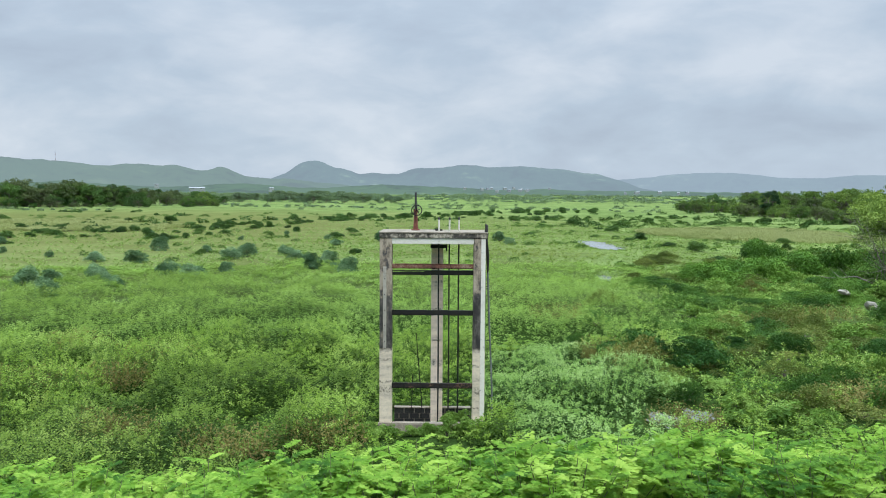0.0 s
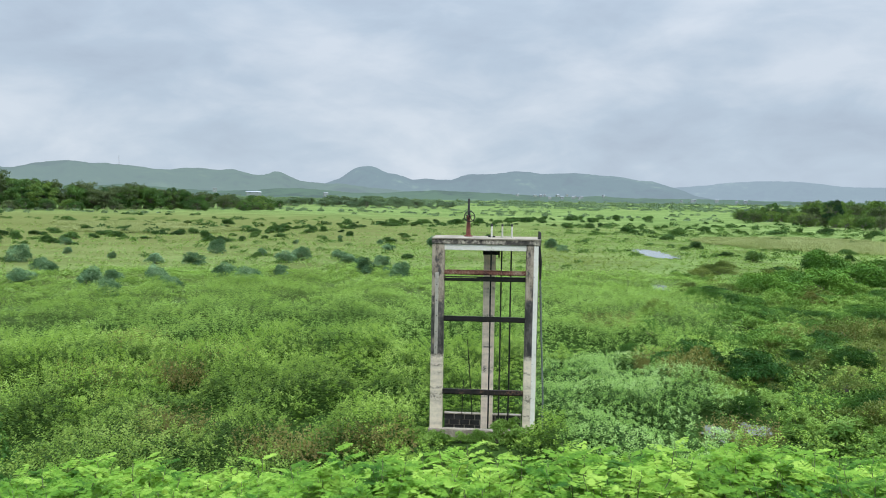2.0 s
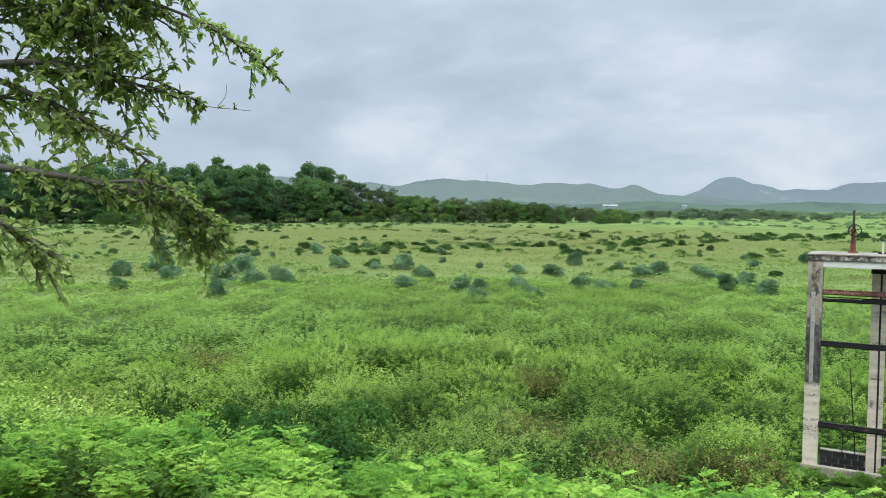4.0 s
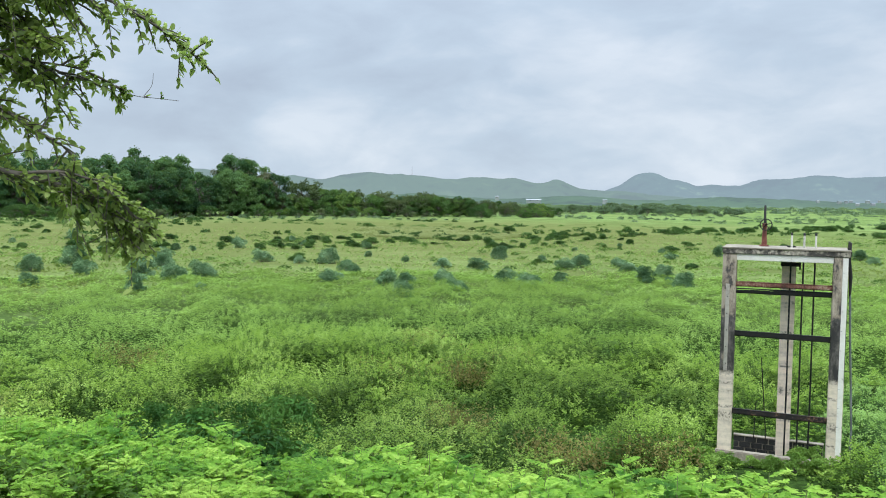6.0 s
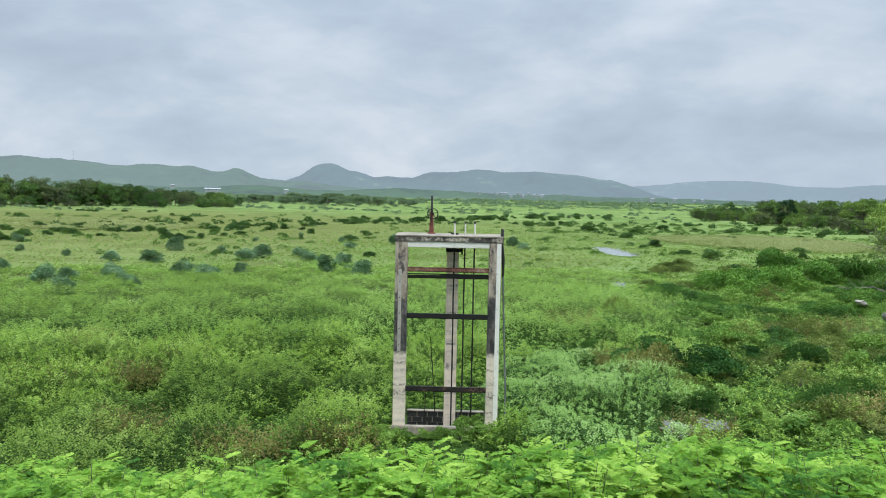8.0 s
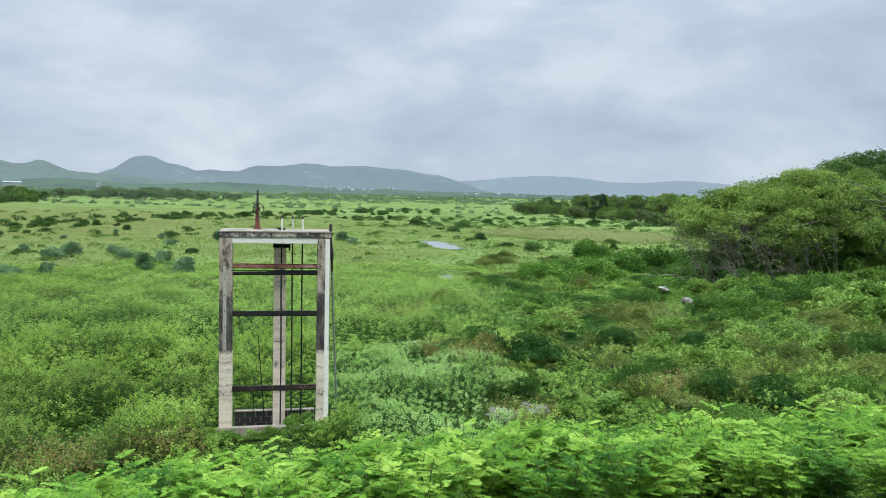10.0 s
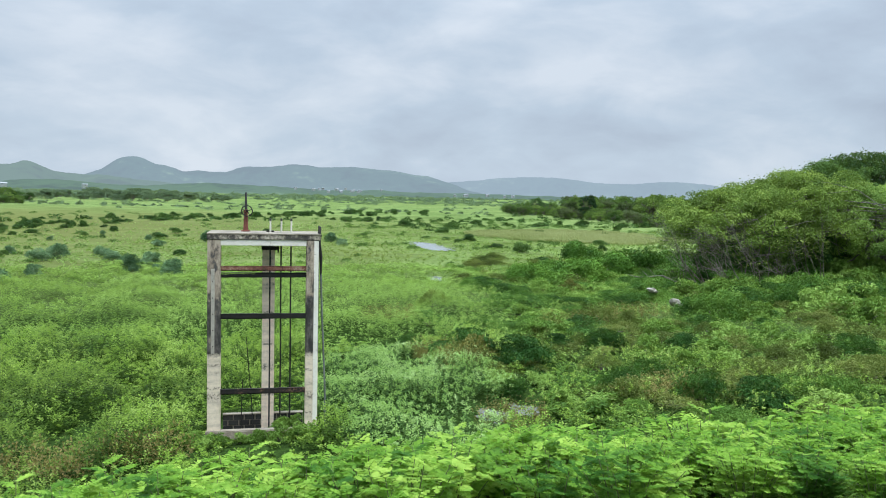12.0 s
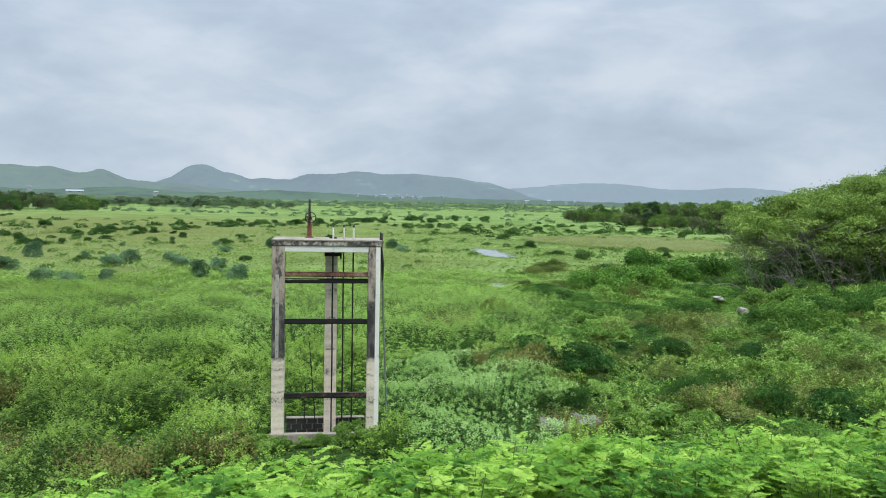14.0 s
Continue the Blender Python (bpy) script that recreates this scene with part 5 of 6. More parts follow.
T_DUSK = [tree_template("olive_tree", "low spreading grey-olive tree at the edge of the wood", 6, 8, 5000, 0.32, 0.17, M_DUSK, 20, 2, 0.02, None, 0.1, 0.09, -0.6, 0.8, 0.42) for _ in range(2)]

# wood on the left shore: tall at its near end, falling to scrub at its tip
for i in range(105):
    u = i / 105 + 0.01 * rng.random()
    az = 76 - 60 * u
    line = 230 + 25 * step(0.45, 0.75, u) + 16 * step(0.75, 1.0, u)
    tall = 17.0 * (1 - step(0.64, 0.71, u)) + 7.8 * step(0.64, 0.71, u) * (1 - 0.55 * step(0.88, 1.0, u))
    for k in range(2):
        d = line + (4 + 26 * rng.random() if k else 3 * rng.random())
        x, y = polar(az + 0.5 * rng.normal(), d)
        t = (T_WOOD + T_GREY)[int(rng.integers(6)) if rng.random() < 0.3 else int(rng.integers(4))] if tall > 10 or (k and rng.random() < 0.12) else (T_LOW + T_PALE + T_DUSK)[int(rng.integers(7))]
        s = tall * (0.62 + 0.6 * rng.random()) / (6.0 if t in T_LOW + T_PALE + T_DUSK else 12.0) * (1.0 if k else 0.8)
        plant(t, float(x), float(y), s, "trees of the left wood")
for i in range(190):
    u = rng.random() ** 0.8
    d = 222 + 25 * step(0.45, 0.75, u) + 16 * step(0.75, 1.0, u)
    x, y = polar(76 - 60 * u, d + 8 * rng.normal())
    plant((T_LOW + T_PALE + T_DUSK)[i % 7], float(x), float(y), 0.18 + 0.6 * rng.random() ** 2, "trees of the left wood", squash=0.8)

# wood on the right shore, low and far
for i in range(95):
    u = rng.random()
    az = -17.5 - 30 * u
    d = 175 + 75 * (1 - u) + 45 * rng.random()
    x, y = polar(az, d)
    s = (5.4 + 2.8 * u) * (0.7 + 0.45 * rng.random()) * (0.55 + 0.45 * step(0, 0.12, u))
    plant((T_PALE + T_PALE + T_DUSK[:1])[i % 5], float(x), float(y), s / 6.0, "trees of the right wood", stretch=1.25)
for az, d, h in ((-22.3, 205, 6.6), (-18.7, 235, 5.6), (-19.3, 238, 4.2), (-30.5, 150, 6.5)):
    x, y = polar(az, d)
    plant(T_WOOD[1], float(x), float(y), h / 12.0, "trees of the right wood")
for i in range(70):
    u = rng.random()
    x, y = polar(-16.5 - 12 * u, 150 + 75 * (1 - u) + 35 * rng.random())
    plant((T_PALE + T_DUSK[:1])[i % 3], float(x), float(y), 0.3 + 0.3 * rng.random(), "trees of the right wood", squash=0.9)

# big spreading thicket trees beside the marsh on the right
T_BIG = [tree_template("thicket_tree", "broad yellow-green spreading tree with bare tangled grey limbs", 5.4, 9.5, 90000, 0.125, 0.055, M_LIGHTTREE, 34, 6, 0.36, M_PALEBARK, 0.14, 0.064, 0.0, 0.7, 0.34, 0.84, True) for _ in range(2)]
T_BACK = [tree_template("tall_thicket_tree", "tall green tree behind the thicket", 7.4, 8.0, 48000, 0.15, 0.072, M_BACKTREE, 32, 4, 0.12, M_PALEBARK, 0.12, 0.075, -0.6, 0.85, 0.48, 0.8) for _ in range(2)]
for x, y, k, s, low in ((32.3, 50.8, 0, 1.34, 0.90), (37.2, 51.6, 1, 1.36, 1.06)):
    plant(T_BIG[k], x, y, s, "thicket trees", squash=low)
# low trees added behind to keep light from showing through the crowns
for i in range(14):
    plant(T_LOW[i % 3], 33.0 + 1.7 * i + rng.normal(), 53.5 + 3.5 * rng.random() + 0.25 * i, 0.5 + 0.15 * rng.random(), "thicket trees")
# bare grey limbs leaning out of the thicket over the marsh
for i in range(44):
    foot = np.array([26.6 + 9.5 * rng.random() ** 1.3, 45.4 + 2.0 * rng.random(), 0.1])
    out = np.array([-2.6 + 2.2 * rng.random(), -0.9 * rng.random(), 1.2 + 2.4 * rng.random()]) * (0.8 + 0.6 * rng.random())
    mid = foot + out * 0.45 + 0.4 * rng.normal(size=3)
    bark = M_PALEBARK if i % 3 == 0 else M_BARK
    limb = empty("bare_limb", pose(float(foot[0]), float(foot[1]), float(ground_z(foot[0], foot[1])) - 0.05))
    tagged(limb, "bare pale grey dead limb leaning from the thicket" if i % 3 == 0 else "bare dark twiggy limb leaning from the thicket", "dead branch", "bare limbs")
    v, f = tube_arrays(np.array([foot, (foot + mid) / 2 + 0.12 * rng.normal(size=3), mid, foot + out]) - foot, [0.034, 0.028, 0.020, 0.006], 6)
    from_arrays("stem", v, f, bark, limb)
    for _ in range(7):
        b0 = mid - foot + (out * 0.5) * rng.random()
        e = b0 + (out * 0.35 + 0.55 * rng.normal(size=3))
        v, f = tube_arrays([b0, (b0 + e) / 2 + 0.10 * rng.normal(size=3), e], [0.012, 0.008, 0.003], 4)
        from_arrays("twig", v, f, bark, limb)
# pale fallen limbs at the thicket's foot
for line, r0 in ((((30.65, 48.3, -0.3), (29.6, 48.6, 0.75), (28.8, 48.9, 1.0), (27.9, 49.2, 1.5)), 0.075), (((26.7, 47.7, -0.1), (24.9, 47.6, 0.62), (23.1, 47.3, 0.55), (22.2, 47.2, 0.75)), 0.05)):
    foot = np.array([line[0][0], line[0][1], 0.0])
    limb = empty("fallen_limb", pose(float(foot[0]), float(foot[1]), 0.0))
    tagged(limb, "bleached bare limb fallen at the thicket's foot", "dead branch", "bare limbs")
    v, f = tube_arrays(np.array(line) - foot, [r0, 0.85 * r0, 0.6 * r0, 0.2 * r0], 7)
    from_arrays("stem", v, f, M_PALEBARK, limb)
    for q in (0.3, 0.6):
        b0 = np.array(line[1]) * (1 - q) + np.array(line[2]) * q - foot
        e = b0 + np.array([-0.5, 0.1, 0.55]) * (0.8 + 0.5 * rng.random())
        v, f = tube_arrays([b0, (b0 + e) / 2 + 0.08 * rng.normal(size=3), e], [0.4 * r0, 0.3 * r0, 0.08 * r0], 5)
        from_arrays("twig", v, f, M_PALEBARK, limb)
for x, y, k, s in ((41.4, 48.4, 0, 0.94), (44.8, 49.8, 1, 1.0), (42.8, 54.4, 1, 1.10), (45.2, 57.5, 0, 1.22), (48.5, 57.5, 1, 1.34), (54.0, 57.0, 0, 1.46), (43.5, 63.0, 1, 0.98), (50.0, 64.0, 0, 1.22), (60.0, 58.0, 1, 1.34)):
    plant(T_BACK[k], x, y, s, "thicket trees")
for i in range(26):
    x, y = 27 + 26 * rng.random(), 41 + 8 * rng.random()
    plant((T_LEAFY + T_FINE[:1])[i % 4], x, y + 0.12 * (x - 30), 1.0 + 0.6 * rng.random(), "thicket shrubs", squash=1.1)


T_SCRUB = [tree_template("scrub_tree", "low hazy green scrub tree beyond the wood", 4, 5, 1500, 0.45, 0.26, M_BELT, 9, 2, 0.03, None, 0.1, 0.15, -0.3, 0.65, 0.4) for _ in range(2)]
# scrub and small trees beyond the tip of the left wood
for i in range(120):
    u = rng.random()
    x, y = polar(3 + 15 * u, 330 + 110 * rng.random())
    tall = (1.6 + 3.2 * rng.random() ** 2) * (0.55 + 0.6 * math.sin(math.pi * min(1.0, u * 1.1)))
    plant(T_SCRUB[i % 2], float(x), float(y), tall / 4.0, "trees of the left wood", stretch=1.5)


# fine far tree belts at the end of the flat
def belt(n, az0, az1, d0, d1, height, mat, label):
    """Hedges and tree clumps: wide uneven mounds of small leaf masses."""
    x, y = scatter(n, az0, az1, d0, d1)
    keep = value_noise(x * 0.6, y * 2, 60.0, 77) > 0.46
    x, y = x[keep], y[keep]
    h = height * (0.35 + 1.1 * rng.random(len(x)) ** 2)
    w = 2.0 + 4.0 * rng.random(len(x))
    k = np.repeat(np.arange(len(x)), 80)
    d = unit(rng.normal(size=(len(k), 3)))
    d[:, 2] = np.abs(d[:, 2])
    p = np.stack([x[k], y[k], 0 * x[k]], -1) + d * np.stack([w[k], w[k], h[k]], -1) * (0.55 + 0.45 * rng.random(len(k)))[:, None]
    v, f = leaf_arrays(p, np.cross(d, rng.normal(size=d.shape)) + 0.2 * d, 1.0, 0.8, 0.2, facing=d)
    tagged(from_arrays("far_trees", v, f, mat), label, "trees", kind="stuff")


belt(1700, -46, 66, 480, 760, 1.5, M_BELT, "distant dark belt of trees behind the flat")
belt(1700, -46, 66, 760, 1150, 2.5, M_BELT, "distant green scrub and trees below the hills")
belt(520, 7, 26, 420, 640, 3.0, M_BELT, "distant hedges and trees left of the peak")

# ---- feathery shrubs on the bank below the eye ----
def feather_leaf(length, pairs):
    """Base points and ways of one twice-cut leaf's leaflets, in its own axes (x along the stalk)."""
    pts, ways, lens = [], [], []
    for i in range(pairs):
        u = (i + 0.6) / pairs
        l = length * 0.46 * (1 - 0.5 * abs(u - 0.35) * 1.6)
        for s in (-1, 1):
            pts.append((length * u, 0, -0.10 * length * u * u))
            ways.append((0.55, s, -0.12))
            lens.append(l)
    pts.append((length, 0, -0.1 * length))
    ways.append((1, 0, -0.2))
    lens.append(length * 0.25)
    return np.array(pts), np.array(ways), np.array(lens)


def feather_shrub(height, stems):
    ob = empty("feathery_shrub", pose(0, 0, -500))
    tagged(ob, "bright green feathery-leaved young shrub on the bank", "shrub")
    wood, P, W, L = [], [], [], []
    for s in range(stems):
        a = rng.random() * 6.28
        out = np.array([np.cos(a), np.sin(a), 0])
        foot = out * 0.12 * rng.random()
        tip = out * height * (0.15 + 0.35 * rng.random()) + np.array([0, 0, height * (0.65 + 0.35 * rng.random())])
        mid = (foot + tip) / 2 + np.array([0, 0, 0.08 * height])
        wood.append(tube_arrays([foot - np.array([0, 0, 0.1]), mid, tip], [0.012, 0.008, 0.003], 5))
        for i in range(16):
            u = 0.15 + 0.85 * (i + rng.random()) / 16
            b = (1 - u) ** 2 * foot + 2 * u * (1 - u) * mid + u * u * tip
            c = a + 2.4 * i + 0.5 * rng.normal()
            rise = 0.10 + 0.7 * u * rng.random()
            fwd = unit(np.array([np.cos(c), np.sin(c), rise]))
            side = unit(np.cross(np.array([0, 0, 1.0]), fwd) + 0.15 * rng.normal(size=3))
            up_ = np.cross(fwd, side)
            lp, lw, ll = feather_leaf(0.185 * (0.7 + 0.5 * rng.random()), 6)
            frame_ = np.stack([fwd, side, up_])
            P.append(b + lp @ frame_)
            W.append(lw @ frame_)
            L.append(ll)
    P, W, L = np.concatenate(P), np.concatenate(W), np.concatenate(L)
    n = len(P)
    way = unit(W)
    side = unit(np.cross(way, np.array([0, 0, 1.0]) + 0.3 * rng.normal(size=(n, 3))))
    wd = 0.050 * (0.8 + 0.5 * rng.random(n))[:, None]
    mid = P + way * L[:, None] * 0.5
    v = np.stack([P, mid + side * wd * 0.5, P + way * L[:, None] - np.array([0, 0, 1.0]) * L[:, None] * 0.12, mid - side * wd * 0.5], 1).reshape(-1, 3)
    k = np.arange(n)[:, None] * 4
    f = np.concatenate([k + np.array([[0, 1, 2]]), k + np.array([[0, 2, 3]])], 1).reshape(-1, 3)
    from_arrays("foliage", v, f, M_FEATHER, ob)
    v, f = join_arrays(wood)
    from_arrays("branchwork", v, f, M_STEM, ob)
    TEMPLATES.append(ob)
    return ob


T_FEATHER = [feather_shrub(1.1, 18) for _ in range(5)]
n_f = 0
root_x, root_y = polar(78, 4.8)
for row in range(14):
    v0 = 2.9 + 0.62 * row
    x = -21.0 + 0.4 * rng.random()
    while x < 13.5:
        y = v0 + 0.10 * x + 0.35 * rng.normal()
        az = math.degrees(math.atan2(-x, y))
        # the stand reaches farther down the bank towards the right
        reach = 9.0 + 0.9 * float(value_noise(np.array(x), np.array(0.0), 2.0, 91)) + 0.07 * (x + 3)
        if -47 < az < 72 and v0 < reach and math.hypot(x, y) > (4.0 if x < -3 else 4.6) and math.hypot(x - root_x, y - root_y) > 0.6:
            # the tops keep one even level, a little higher towards the ends of the bank
            room = EYE - math.hypot(x, y) * math.tan(radians(float(np.interp(az, (-41, -29, -17, -8, 6, 13, 18, 26, 41, 55), (11.6, 13.9, 14.7, 16.1, 17.5, 17.2, 17.8, 16.8, 15.2, 13.6))))) - float(ground_z(x, y))
            room -= math.tan(radians(float(np.interp(az, (-41, -20, 0, 20, 45, 58), (0.6, 0.5, 0.3, 0.4, 0.7, 0.2))) * max(0.0, 10.0 - math.hypot(x, y)))) * math.hypot(x, y)
            size = min(0.72 + 0.45 * rng.random(), room / 1.12 * (0.85 + 0.2 * rng.random()))
            if size > 0.22:
                plant(T_FEATHER[n_f % 5], x, y, size, "feathery shrubs on the bank")
                n_f += 1
        x += 0.48 + 0.26 * rng.random()


# ---- leafy tree on the dam crest, its boughs reaching into view ----
def at(az, el, d):
    x, y = polar(az + 2.2, d * math.cos(radians(el)))
    return np.array([x, y, EYE + d * math.sin(radians(el))])


def curve(points, n):
    """A smooth line through control points."""
    pts = np.array(points)
    t = np.linspace(0, len(pts) - 1, n)
    i = np.clip(t.astype(int), 0, len(pts) - 2)
    u = (t - i)[:, None]
    p0, p1, p2, p3 = pts[np.maximum(i - 1, 0)], pts[i], pts[i + 1], pts[np.minimum(i + 2, len(pts) - 1)]
    return 0.5 * (2 * p1 + (p2 - p0) * u + (2 * p0 - 5 * p1 + 4 * p2 - p3) * u ** 2 + (3 * p1 - p0 - 3 * p2 + p3) * u ** 3)


crest_tree = empty("crest_tree", pose(0, 0, 0))
tagged(crest_tree, "small-leaved tree on the dam crest with drooping boughs", "tree")
root = at(78, -16, 5.0)
root[2] = float(ground_z(root[0], root[1])) - 0.1
fork = at(74, 2, 4.8)
wood, LP, LW, LL = [], [], [], []
wood.append(tube_arrays(curve([root, (root + fork) / 2 + np.array([0.1, 0.05, 0]), fork], 8), np.linspace(0.13, 0.09, 8), 9))


def bough(points, r0, twigs, twig_len, leaves, leaf=0.043, start=0.25, droop=0.35):
    line = curve(points, 26)
    wood.append(tube_arrays(line, np.linspace(r0, min(0.003, 0.5 * r0), 26), 6))
    for i in range(twigs):
        u = start + (1 - start) * (i + rng.random()) / twigs
        b = line[min(int(u * 25), 25)]
        fwd = unit(line[min(int(u * 25) + 1, 25)] - line[max(int(u * 25) - 1, 0)])
        w = unit(fwd * 0.9 + rng.normal(size=3) * 0.75 + np.array([0, 0, -0.1]))
        ln = twig_len * (0.4 + 0.8 * rng.random()) * (1.1 - 0.55 * u)
        tip = b + w * ln + np.array([0, 0, -droop * ln * rng.random()])
        tw = curve([b, (b + tip) / 2 + np.array([0, 0, 0.06 * ln]), tip], 7)
        wood.append(tube_arrays(tw, np.linspace(0.006, 0.002, 7), 4))
        m = max(3, int(3.0 * leaves * ln / twig_len))
        for j in range(m):
            q = 0.15 + 0.85 * (j + rng.random() * 0.5) / m
            p = tw[min(int(q * 6), 6)] * (1 - (q * 6) % 1) + tw[min(int(q * 6) + 1, 6)] * ((q * 6) % 1)
            LP.append(p)
            LW.append(unit(w * 0.7 + rng.normal(size=3) * 0.8 + np.array([0, 0, -0.05])))
            LL.append(leaf * (0.6 + 0.6 * rng.random()))


# upper bough, with its long tip against the sky
bough([fork, at(64, 10, 4.6), at(56, 13.5, 4.4), at(50.5, 13.2, 4.3), at(47.6, 12.0, 4.3)], 0.045, 46, 0.42, 13)
bough([at(50, 13.3, 4.3), at(45.5, 12.3, 4.25), at(42.3, 10.8, 4.25), at(39.7, 8.9, 4.25)], 0.010, 36, 0.22, 8, 0.042, 0.1, 0.45)
bough([at(58, 13, 4.4), at(52, 16.5, 4.3), at(48.5, 15.8, 4.3), at(46, 14.4, 4.3)], 0.02, 64, 0.36, 14)
bough([fork, at(66, 16, 4.6), at(60, 20, 4.5), at(52, 21, 4.4)], 0.04, 60, 0.5, 15)
bough([fork, at(62, 9, 4.5), at(56, 10.9, 4.4), at(52, 10.4, 4.35), at(49.5, 9.4, 4.3)], 0.02, 70, 0.38, 13)
bough([fork, at(63, 13, 4.5), at(58, 16, 4.45), at(54, 15.2, 4.4), at(51, 14.0, 4.35)], 0.02, 84, 0.42, 15)
for az, el in ((47.6, 14.6), (48.6, 12.4), (50.4, 16.6), (50.0, 10.6), (49.6, 7.0), (51.5, 5.2)):
    bough([fork, at(63, 0.5 * el + 4, 4.5), at(az + 6, el + 1.2, 4.4), at(az + 2.4, el + 1.0, 4.35), at(az, el, 4.3)], 0.014, 30, 0.26, 12, 0.050, 0.5, 0.3)
# middle bough, ending in a bare twig
bough([fork, at(63, 6.5, 4.5), at(55, 8.6, 4.3), at(50, 8.2, 4.3), at(47.4, 7.2, 4.25)], 0.03, 40, 0.40, 11)
bough([at(48.5, 7.6, 4.25), at(46.5, 7.1, 4.25), at(44, 6.5, 4.25), at(42.6, 6.4, 4.25), at(41.2, 6.3, 4.25)], 0.0028, 4, 0.08, 2, 0.030, 0.0)
bough([at(50, 8.2, 4.3), at(47.5, 8.0, 4.25), at(45.6, 7.3, 4.25), at(44.2, 6.4, 4.25)], 0.005, 16, 0.15, 7, 0.040, 0.2, 0.4)
bough([at(43.4, 6.5, 4.25), at(42.9, 7.2, 4.25), at(42.8, 8.0, 4.25)], 0.0018, 0, 0.1, 3)
bough([at(58, 8, 4.4), at(53, 6, 4.3), at(50, 4.2, 4.25), at(47.5, 2.6, 4.2)], 0.018, 24, 0.34, 9)
# lower bough, thick with leaves, drooping to the marsh
bough([fork, at(65, 3.0, 4.4), at(57, 2.2, 4.25), at(51, 1.3, 4.2), at(47, 0.0, 4.2), at(45, -1.6, 4.2), at(44.1, -3.4, 4.2)], 0.028, 66, 0.26, 13, 0.042, 0.35, 0.6)
bough([at(51, 1.3, 4.2), at(48, 1.4, 4.15), at(45.8, 0.4, 4.15), at(44.2, -1.2, 4.15), at(43.4, -2.1, 4.15)], 0.010, 34, 0.20, 10, 0.040, 0.15, 0.7)
bough([at(62, 2.6, 4.3), at(58.5, 0.2, 4.2), at(56.5, -1.2, 4.1), at(55, -2.2, 4.1), at(54, -3.0, 4.1)], 0.016, 44, 0.30, 12, 0.042, 0.2, 0.7)
bough([at(66, 3, 4.4), at(64, -0.5, 4.2), at(62, -2.5, 4.1), at(60.5, -4.2, 4.1)], 0.016, 36, 0.34, 12, 0.042, 0.2, 0.7)
v, f = join_arrays(wood)
trunk = from_arrays("trunk", v, f, M_BARK, crest_tree)
trunk.data.polygons.foreach_set("use_smooth", [True] * len(trunk.data.polygons))
P, W, L = np.array(LP), unit(np.array(LW)), np.array(LL)[:, None]
n = len(P)
side = unit(np.cross(W, np.array([0, 0, 1.0]) + 0.6 * rng.normal(size=(n, 3))))
top = np.cross(side, W)
wd = L * 0.54
v = np.stack([P, P + W * L * 0.33 + side * wd * 0.48 + top * wd * 0.12, P + W * L * 0.70 + side * wd * 0.36 + top * wd * 0.05, P + W * L - np.array([0, 0, 0.12]) * L,
              P + W * L * 0.70 - side * wd * 0.36 + top * wd * 0.05, P + W * L * 0.33 - side * wd * 0.48 + top * wd * 0.12], 1).reshape(-1, 3)
k = np.arange(n)[:, None] * 6
f = np.concatenate([k + np.array([[0, 1, 5]]), k + np.array([[1, 2, 4]]), k + np.array([[1, 4, 5]]), k + np.array([[2, 3, 4]])], 1).reshape(-1, 3)
from_arrays("foliage", v, f, M_BRANCH, crest_tree)


# ---- rocks ----
def rock(x, y, size, seed, squash=0.6, mat=M_ROCK, label="pale weathered boulder lying among the herbs", lift=0.2):
    bm = bmesh.new()
    bmesh.ops.create_icosphere(bm, subdivisions=2, radius=1.0)
    for v in bm.verts:
        p = v.co.copy()
        v.co *= 1 + 0.55 * noise.noise(p * 1.2 + Vector((seed, 0, 0))) + 0.30 * noise.noise(p * 2.9 + Vector((0, seed, 0)))
        v.co.x *= size
        v.co.y *= size * 0.8
        v.co.z *= size * squash
    ob = part("boulder", bm, mat)
    ob.matrix_basis = pose(x, y, float(ground_z(x, y)) + lift, 8, 12, 40 * seed)
    return tagged(ob, label, "rock", "boulders")


for i, (x, y, s, q, up_) in enumerate(((21.4, 42.0, 0.38, 0.42, 0.72), (21.5, 39.5, 0.40, 0.62, 0.46), (22.0, 39.2, 0.32, 0.6, 0.40), (21.3, 38.2, 0.34, 0.45, 0.34), (20.7, 37.4, 0.26, 0.5, 0.30))):
    rock(x, y, s, i + 1.3, q, lift=up_)
for i, (x, y, s) in enumerate(((6.4, 8.35, 0.16), (7.3, 8.6, 0.2), (7.75, 8.3, 0.14), (-0.35, 7.6, 0.2), (0.3, 7.55, 0.16))):
    rock(x, y, s, i + 9.1, 0.7, label="pale broken stone on the bank", lift=0.6 if i < 3 else 0.25)


# ---- standing water ----
def water_material():
    m, n, l = material("still_water")
    p = n.new("ShaderNodeBsdfPrincipled")
    p.inputs["Base Color"].default_value = (0.20, 0.21, 0.19, 1)
    p.inputs["Roughness"].default_value = 0.16
    p.inputs["IOR"].default_value = 1.33
    geo = n.new("ShaderNodeNewGeometry")
    t = noise_node(n, l, geo.outputs["Position"], 5.0, 3.0)
    bp = n.new("ShaderNodeBump")
    bp.inputs["Strength"].default_value = 0.05
    l.new(t.outputs[0], bp.inputs["Height"])
    l.new(bp.outputs[0], p.inputs["Normal"])
    out = n.new("ShaderNodeOutputMaterial")
    l.new(p.outputs[0], out.inputs[0])
    return m


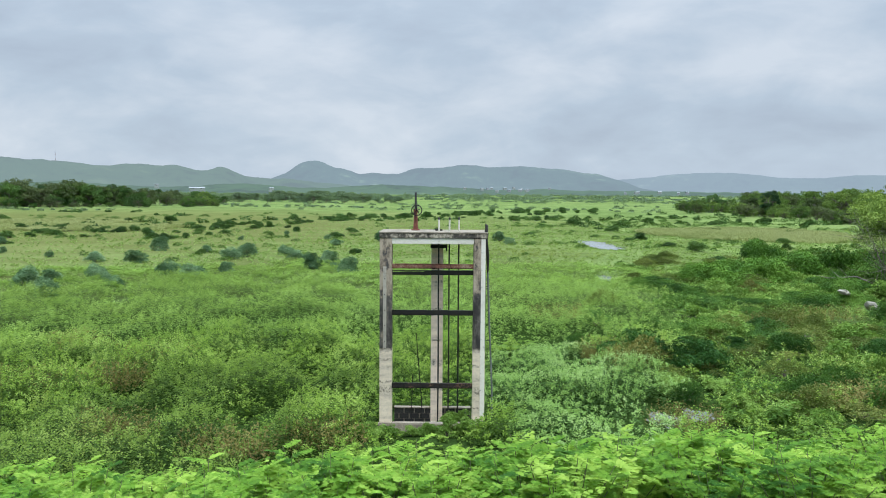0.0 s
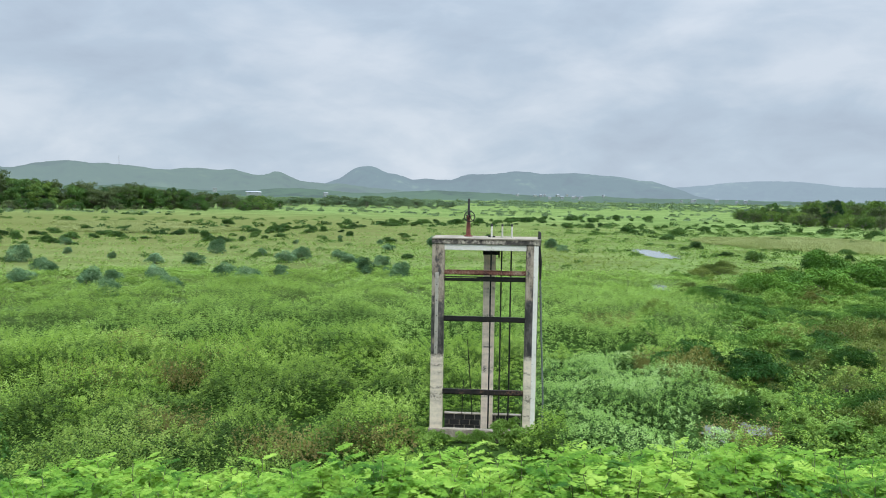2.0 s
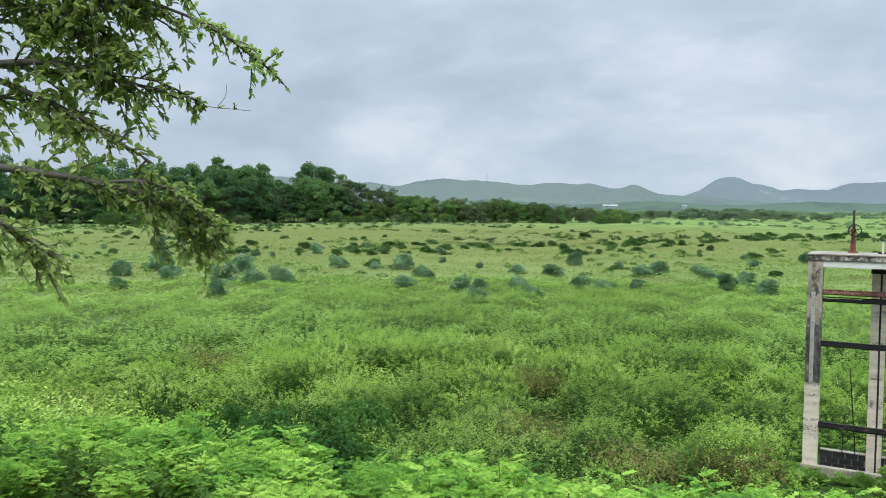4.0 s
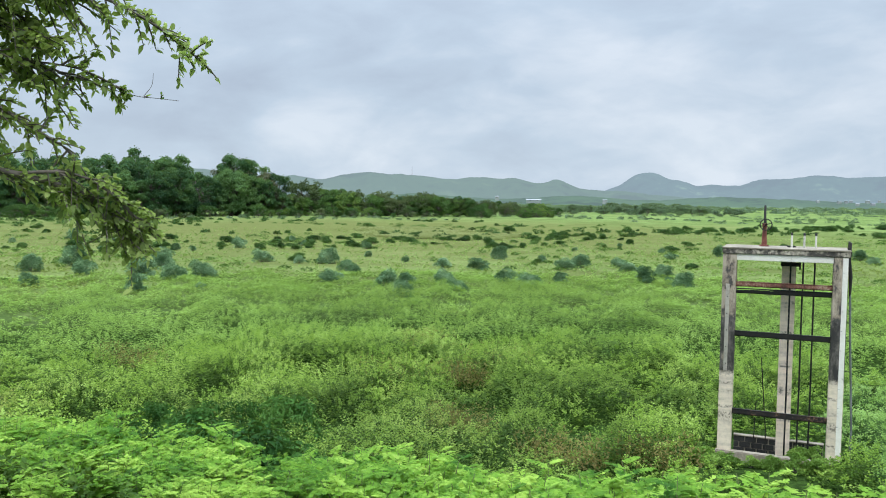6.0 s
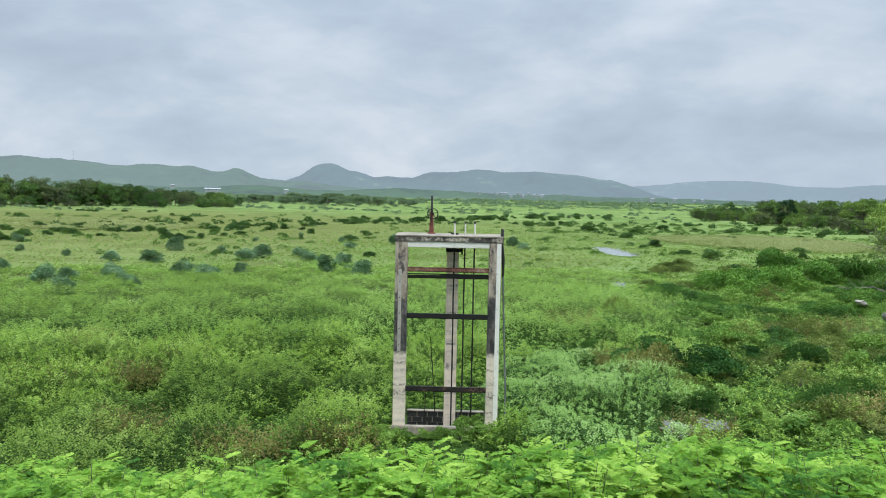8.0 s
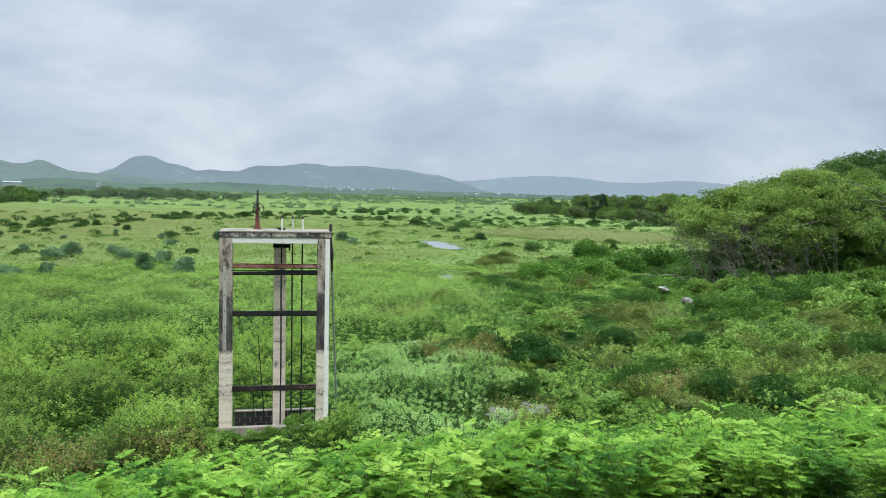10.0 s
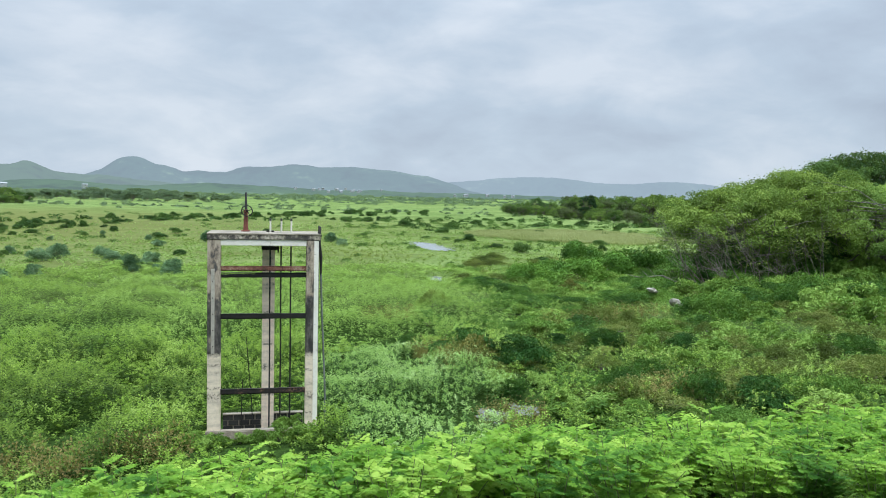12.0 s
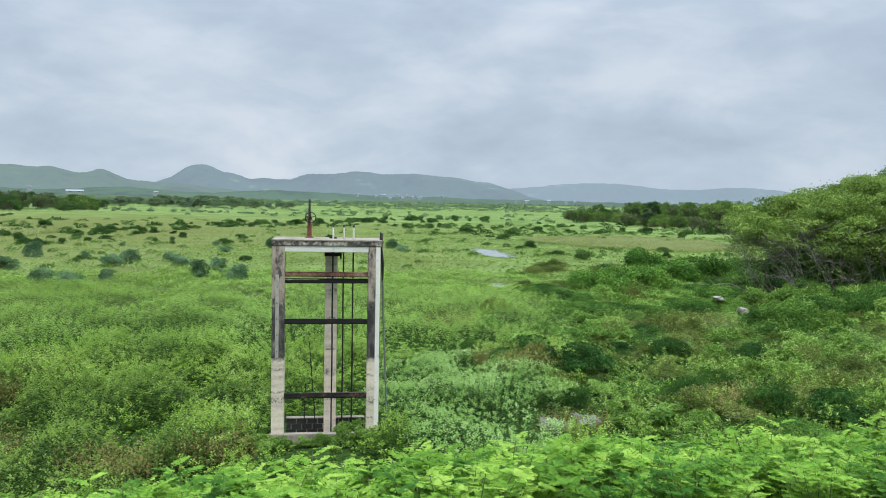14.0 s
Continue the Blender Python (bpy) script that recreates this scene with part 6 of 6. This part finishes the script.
M_WATER = water_material()
for px, py, rx, ry, lean in POOLS:
    a = np.linspace(0, 2 * np.pi, 97)[:-1]
    k = 0.30 + 0.75 * value_noise(np.cos(a) * 3 + px, np.sin(a) * 3, 1.0, 13) + 0.5 * value_noise(np.cos(a) * 9 + px, np.sin(a) * 9, 1.0, 15)
    z = float(ground_z(px, py)) + 0.10
    v = np.concatenate([[[px, py, z]], np.stack([px + np.cos(a) * k * rx, py + np.sin(a) * k * ry, np.full(96, z)], -1)])
    f = np.stack([np.zeros(96, int), 1 + np.arange(96), 1 + (np.arange(96) + 1) % 96], -1)
    tagged(from_arrays("water", v, f, M_WATER), "still pool of pale water in the marsh", "water", kind="structure")

# ---- far buildings and mast ----
# white walls and pale roofs greyed in their base colour for distance haze
M_WALL = solid_material("hazed_white_wall", ((0.3, (0.20, 0.22, 0.23)), (0.7, (0.31, 0.33, 0.34))), 0.3, 2.0, 0.8)
M_ROOF = solid_material("hazed_pale_roof", ((0.3, (0.20, 0.22, 0.24)), (0.7, (0.34, 0.36, 0.38))), 0.3, 2.0, 0.5)
M_HOLE = solid_material("dark_window", ((0.3, (0.03, 0.035, 0.04)), (0.7, (0.05, 0.055, 0.06))), 1.0, 5.0, 0.3)


def house(az, d, z, w, h, turn=0.0, depth=None):
    x, y = polar(az, d)
    depth = depth or w * 0.6
    ob = empty("house", pose(float(x), float(y), z, 0, 0, az + turn))
    tagged(ob, "small white far-off house with a pale roof", "house", "far houses")
    part("wall", box((-w / 2, -depth / 2, -2), (w / 2, depth / 2, h), 0.0), M_WALL, ob)
    bm = bmesh.new()
    vs = [bm.verts.new(c) for c in ((-w * .54, -depth * .58, h), (w * .54, -depth * .58, h), (w * .54, depth * .58, h), (-w * .54, depth * .58, h), (-w * .54, 0, h + 0.22 * depth), (w * .54, 0, h + 0.22 * depth))]
    for q in ((0, 1, 5, 4), (2, 3, 4, 5), (0, 4, 3), (1, 2, 5), (3, 2, 1, 0)):
        bm.faces.new([vs[i] for i in q])
    part("roof", bm, M_ROOF, ob)
    for i in range(max(1, int(w / 5))):
        cx = -w / 2 + (i + 0.5) * w / max(1, int(w / 5))
        part("window", box((cx - 0.05 * w, -depth / 2 - 0.05, h * 0.35), (cx + 0.05 * w, -depth / 2 + 0.02, h * 0.75), 0.0), M_HOLE, ob)
    return ob


house(17.2, 800, 5.0, 14, 1.3, 8, 5)
house(19.8, 860, 7.5, 4, 2.2, -10)
house(12.2, 900, 5.0, 5, 2.2, 20)
for i in range(20):
    az = -4.8 + 1.6 * rng.normal() if i < 13 else -12 - 6 * rng.random()
    house(az, 1050 + 60 * rng.random(), 5.5 + 5 * rng.random() if i < 13 else 4 + 2 * rng.random(), 2.4 + 2.6 * rng.random(), 0.7 + 0.4 * rng.random(), 40 * rng.random())
mast = empty("radio_mast", pose(*[float(c) for c in polar(25.93, 1900)], 57))
tagged(mast, "thin red and white radio mast on the far hill", "mast")
for i in range(6):
    rod("mast_section", [(0, 0, 5.2 * i - 4), (0, 0, 5.2 * i + 1.2)], [0.32, 0.30], M_ROOF if i % 2 else M_RUST, mast)

# patterns kept below ground are taken away again
for t in TEMPLATES:
    for ob in (*t.children_recursive, t):
        bpy.data.objects.remove(ob)
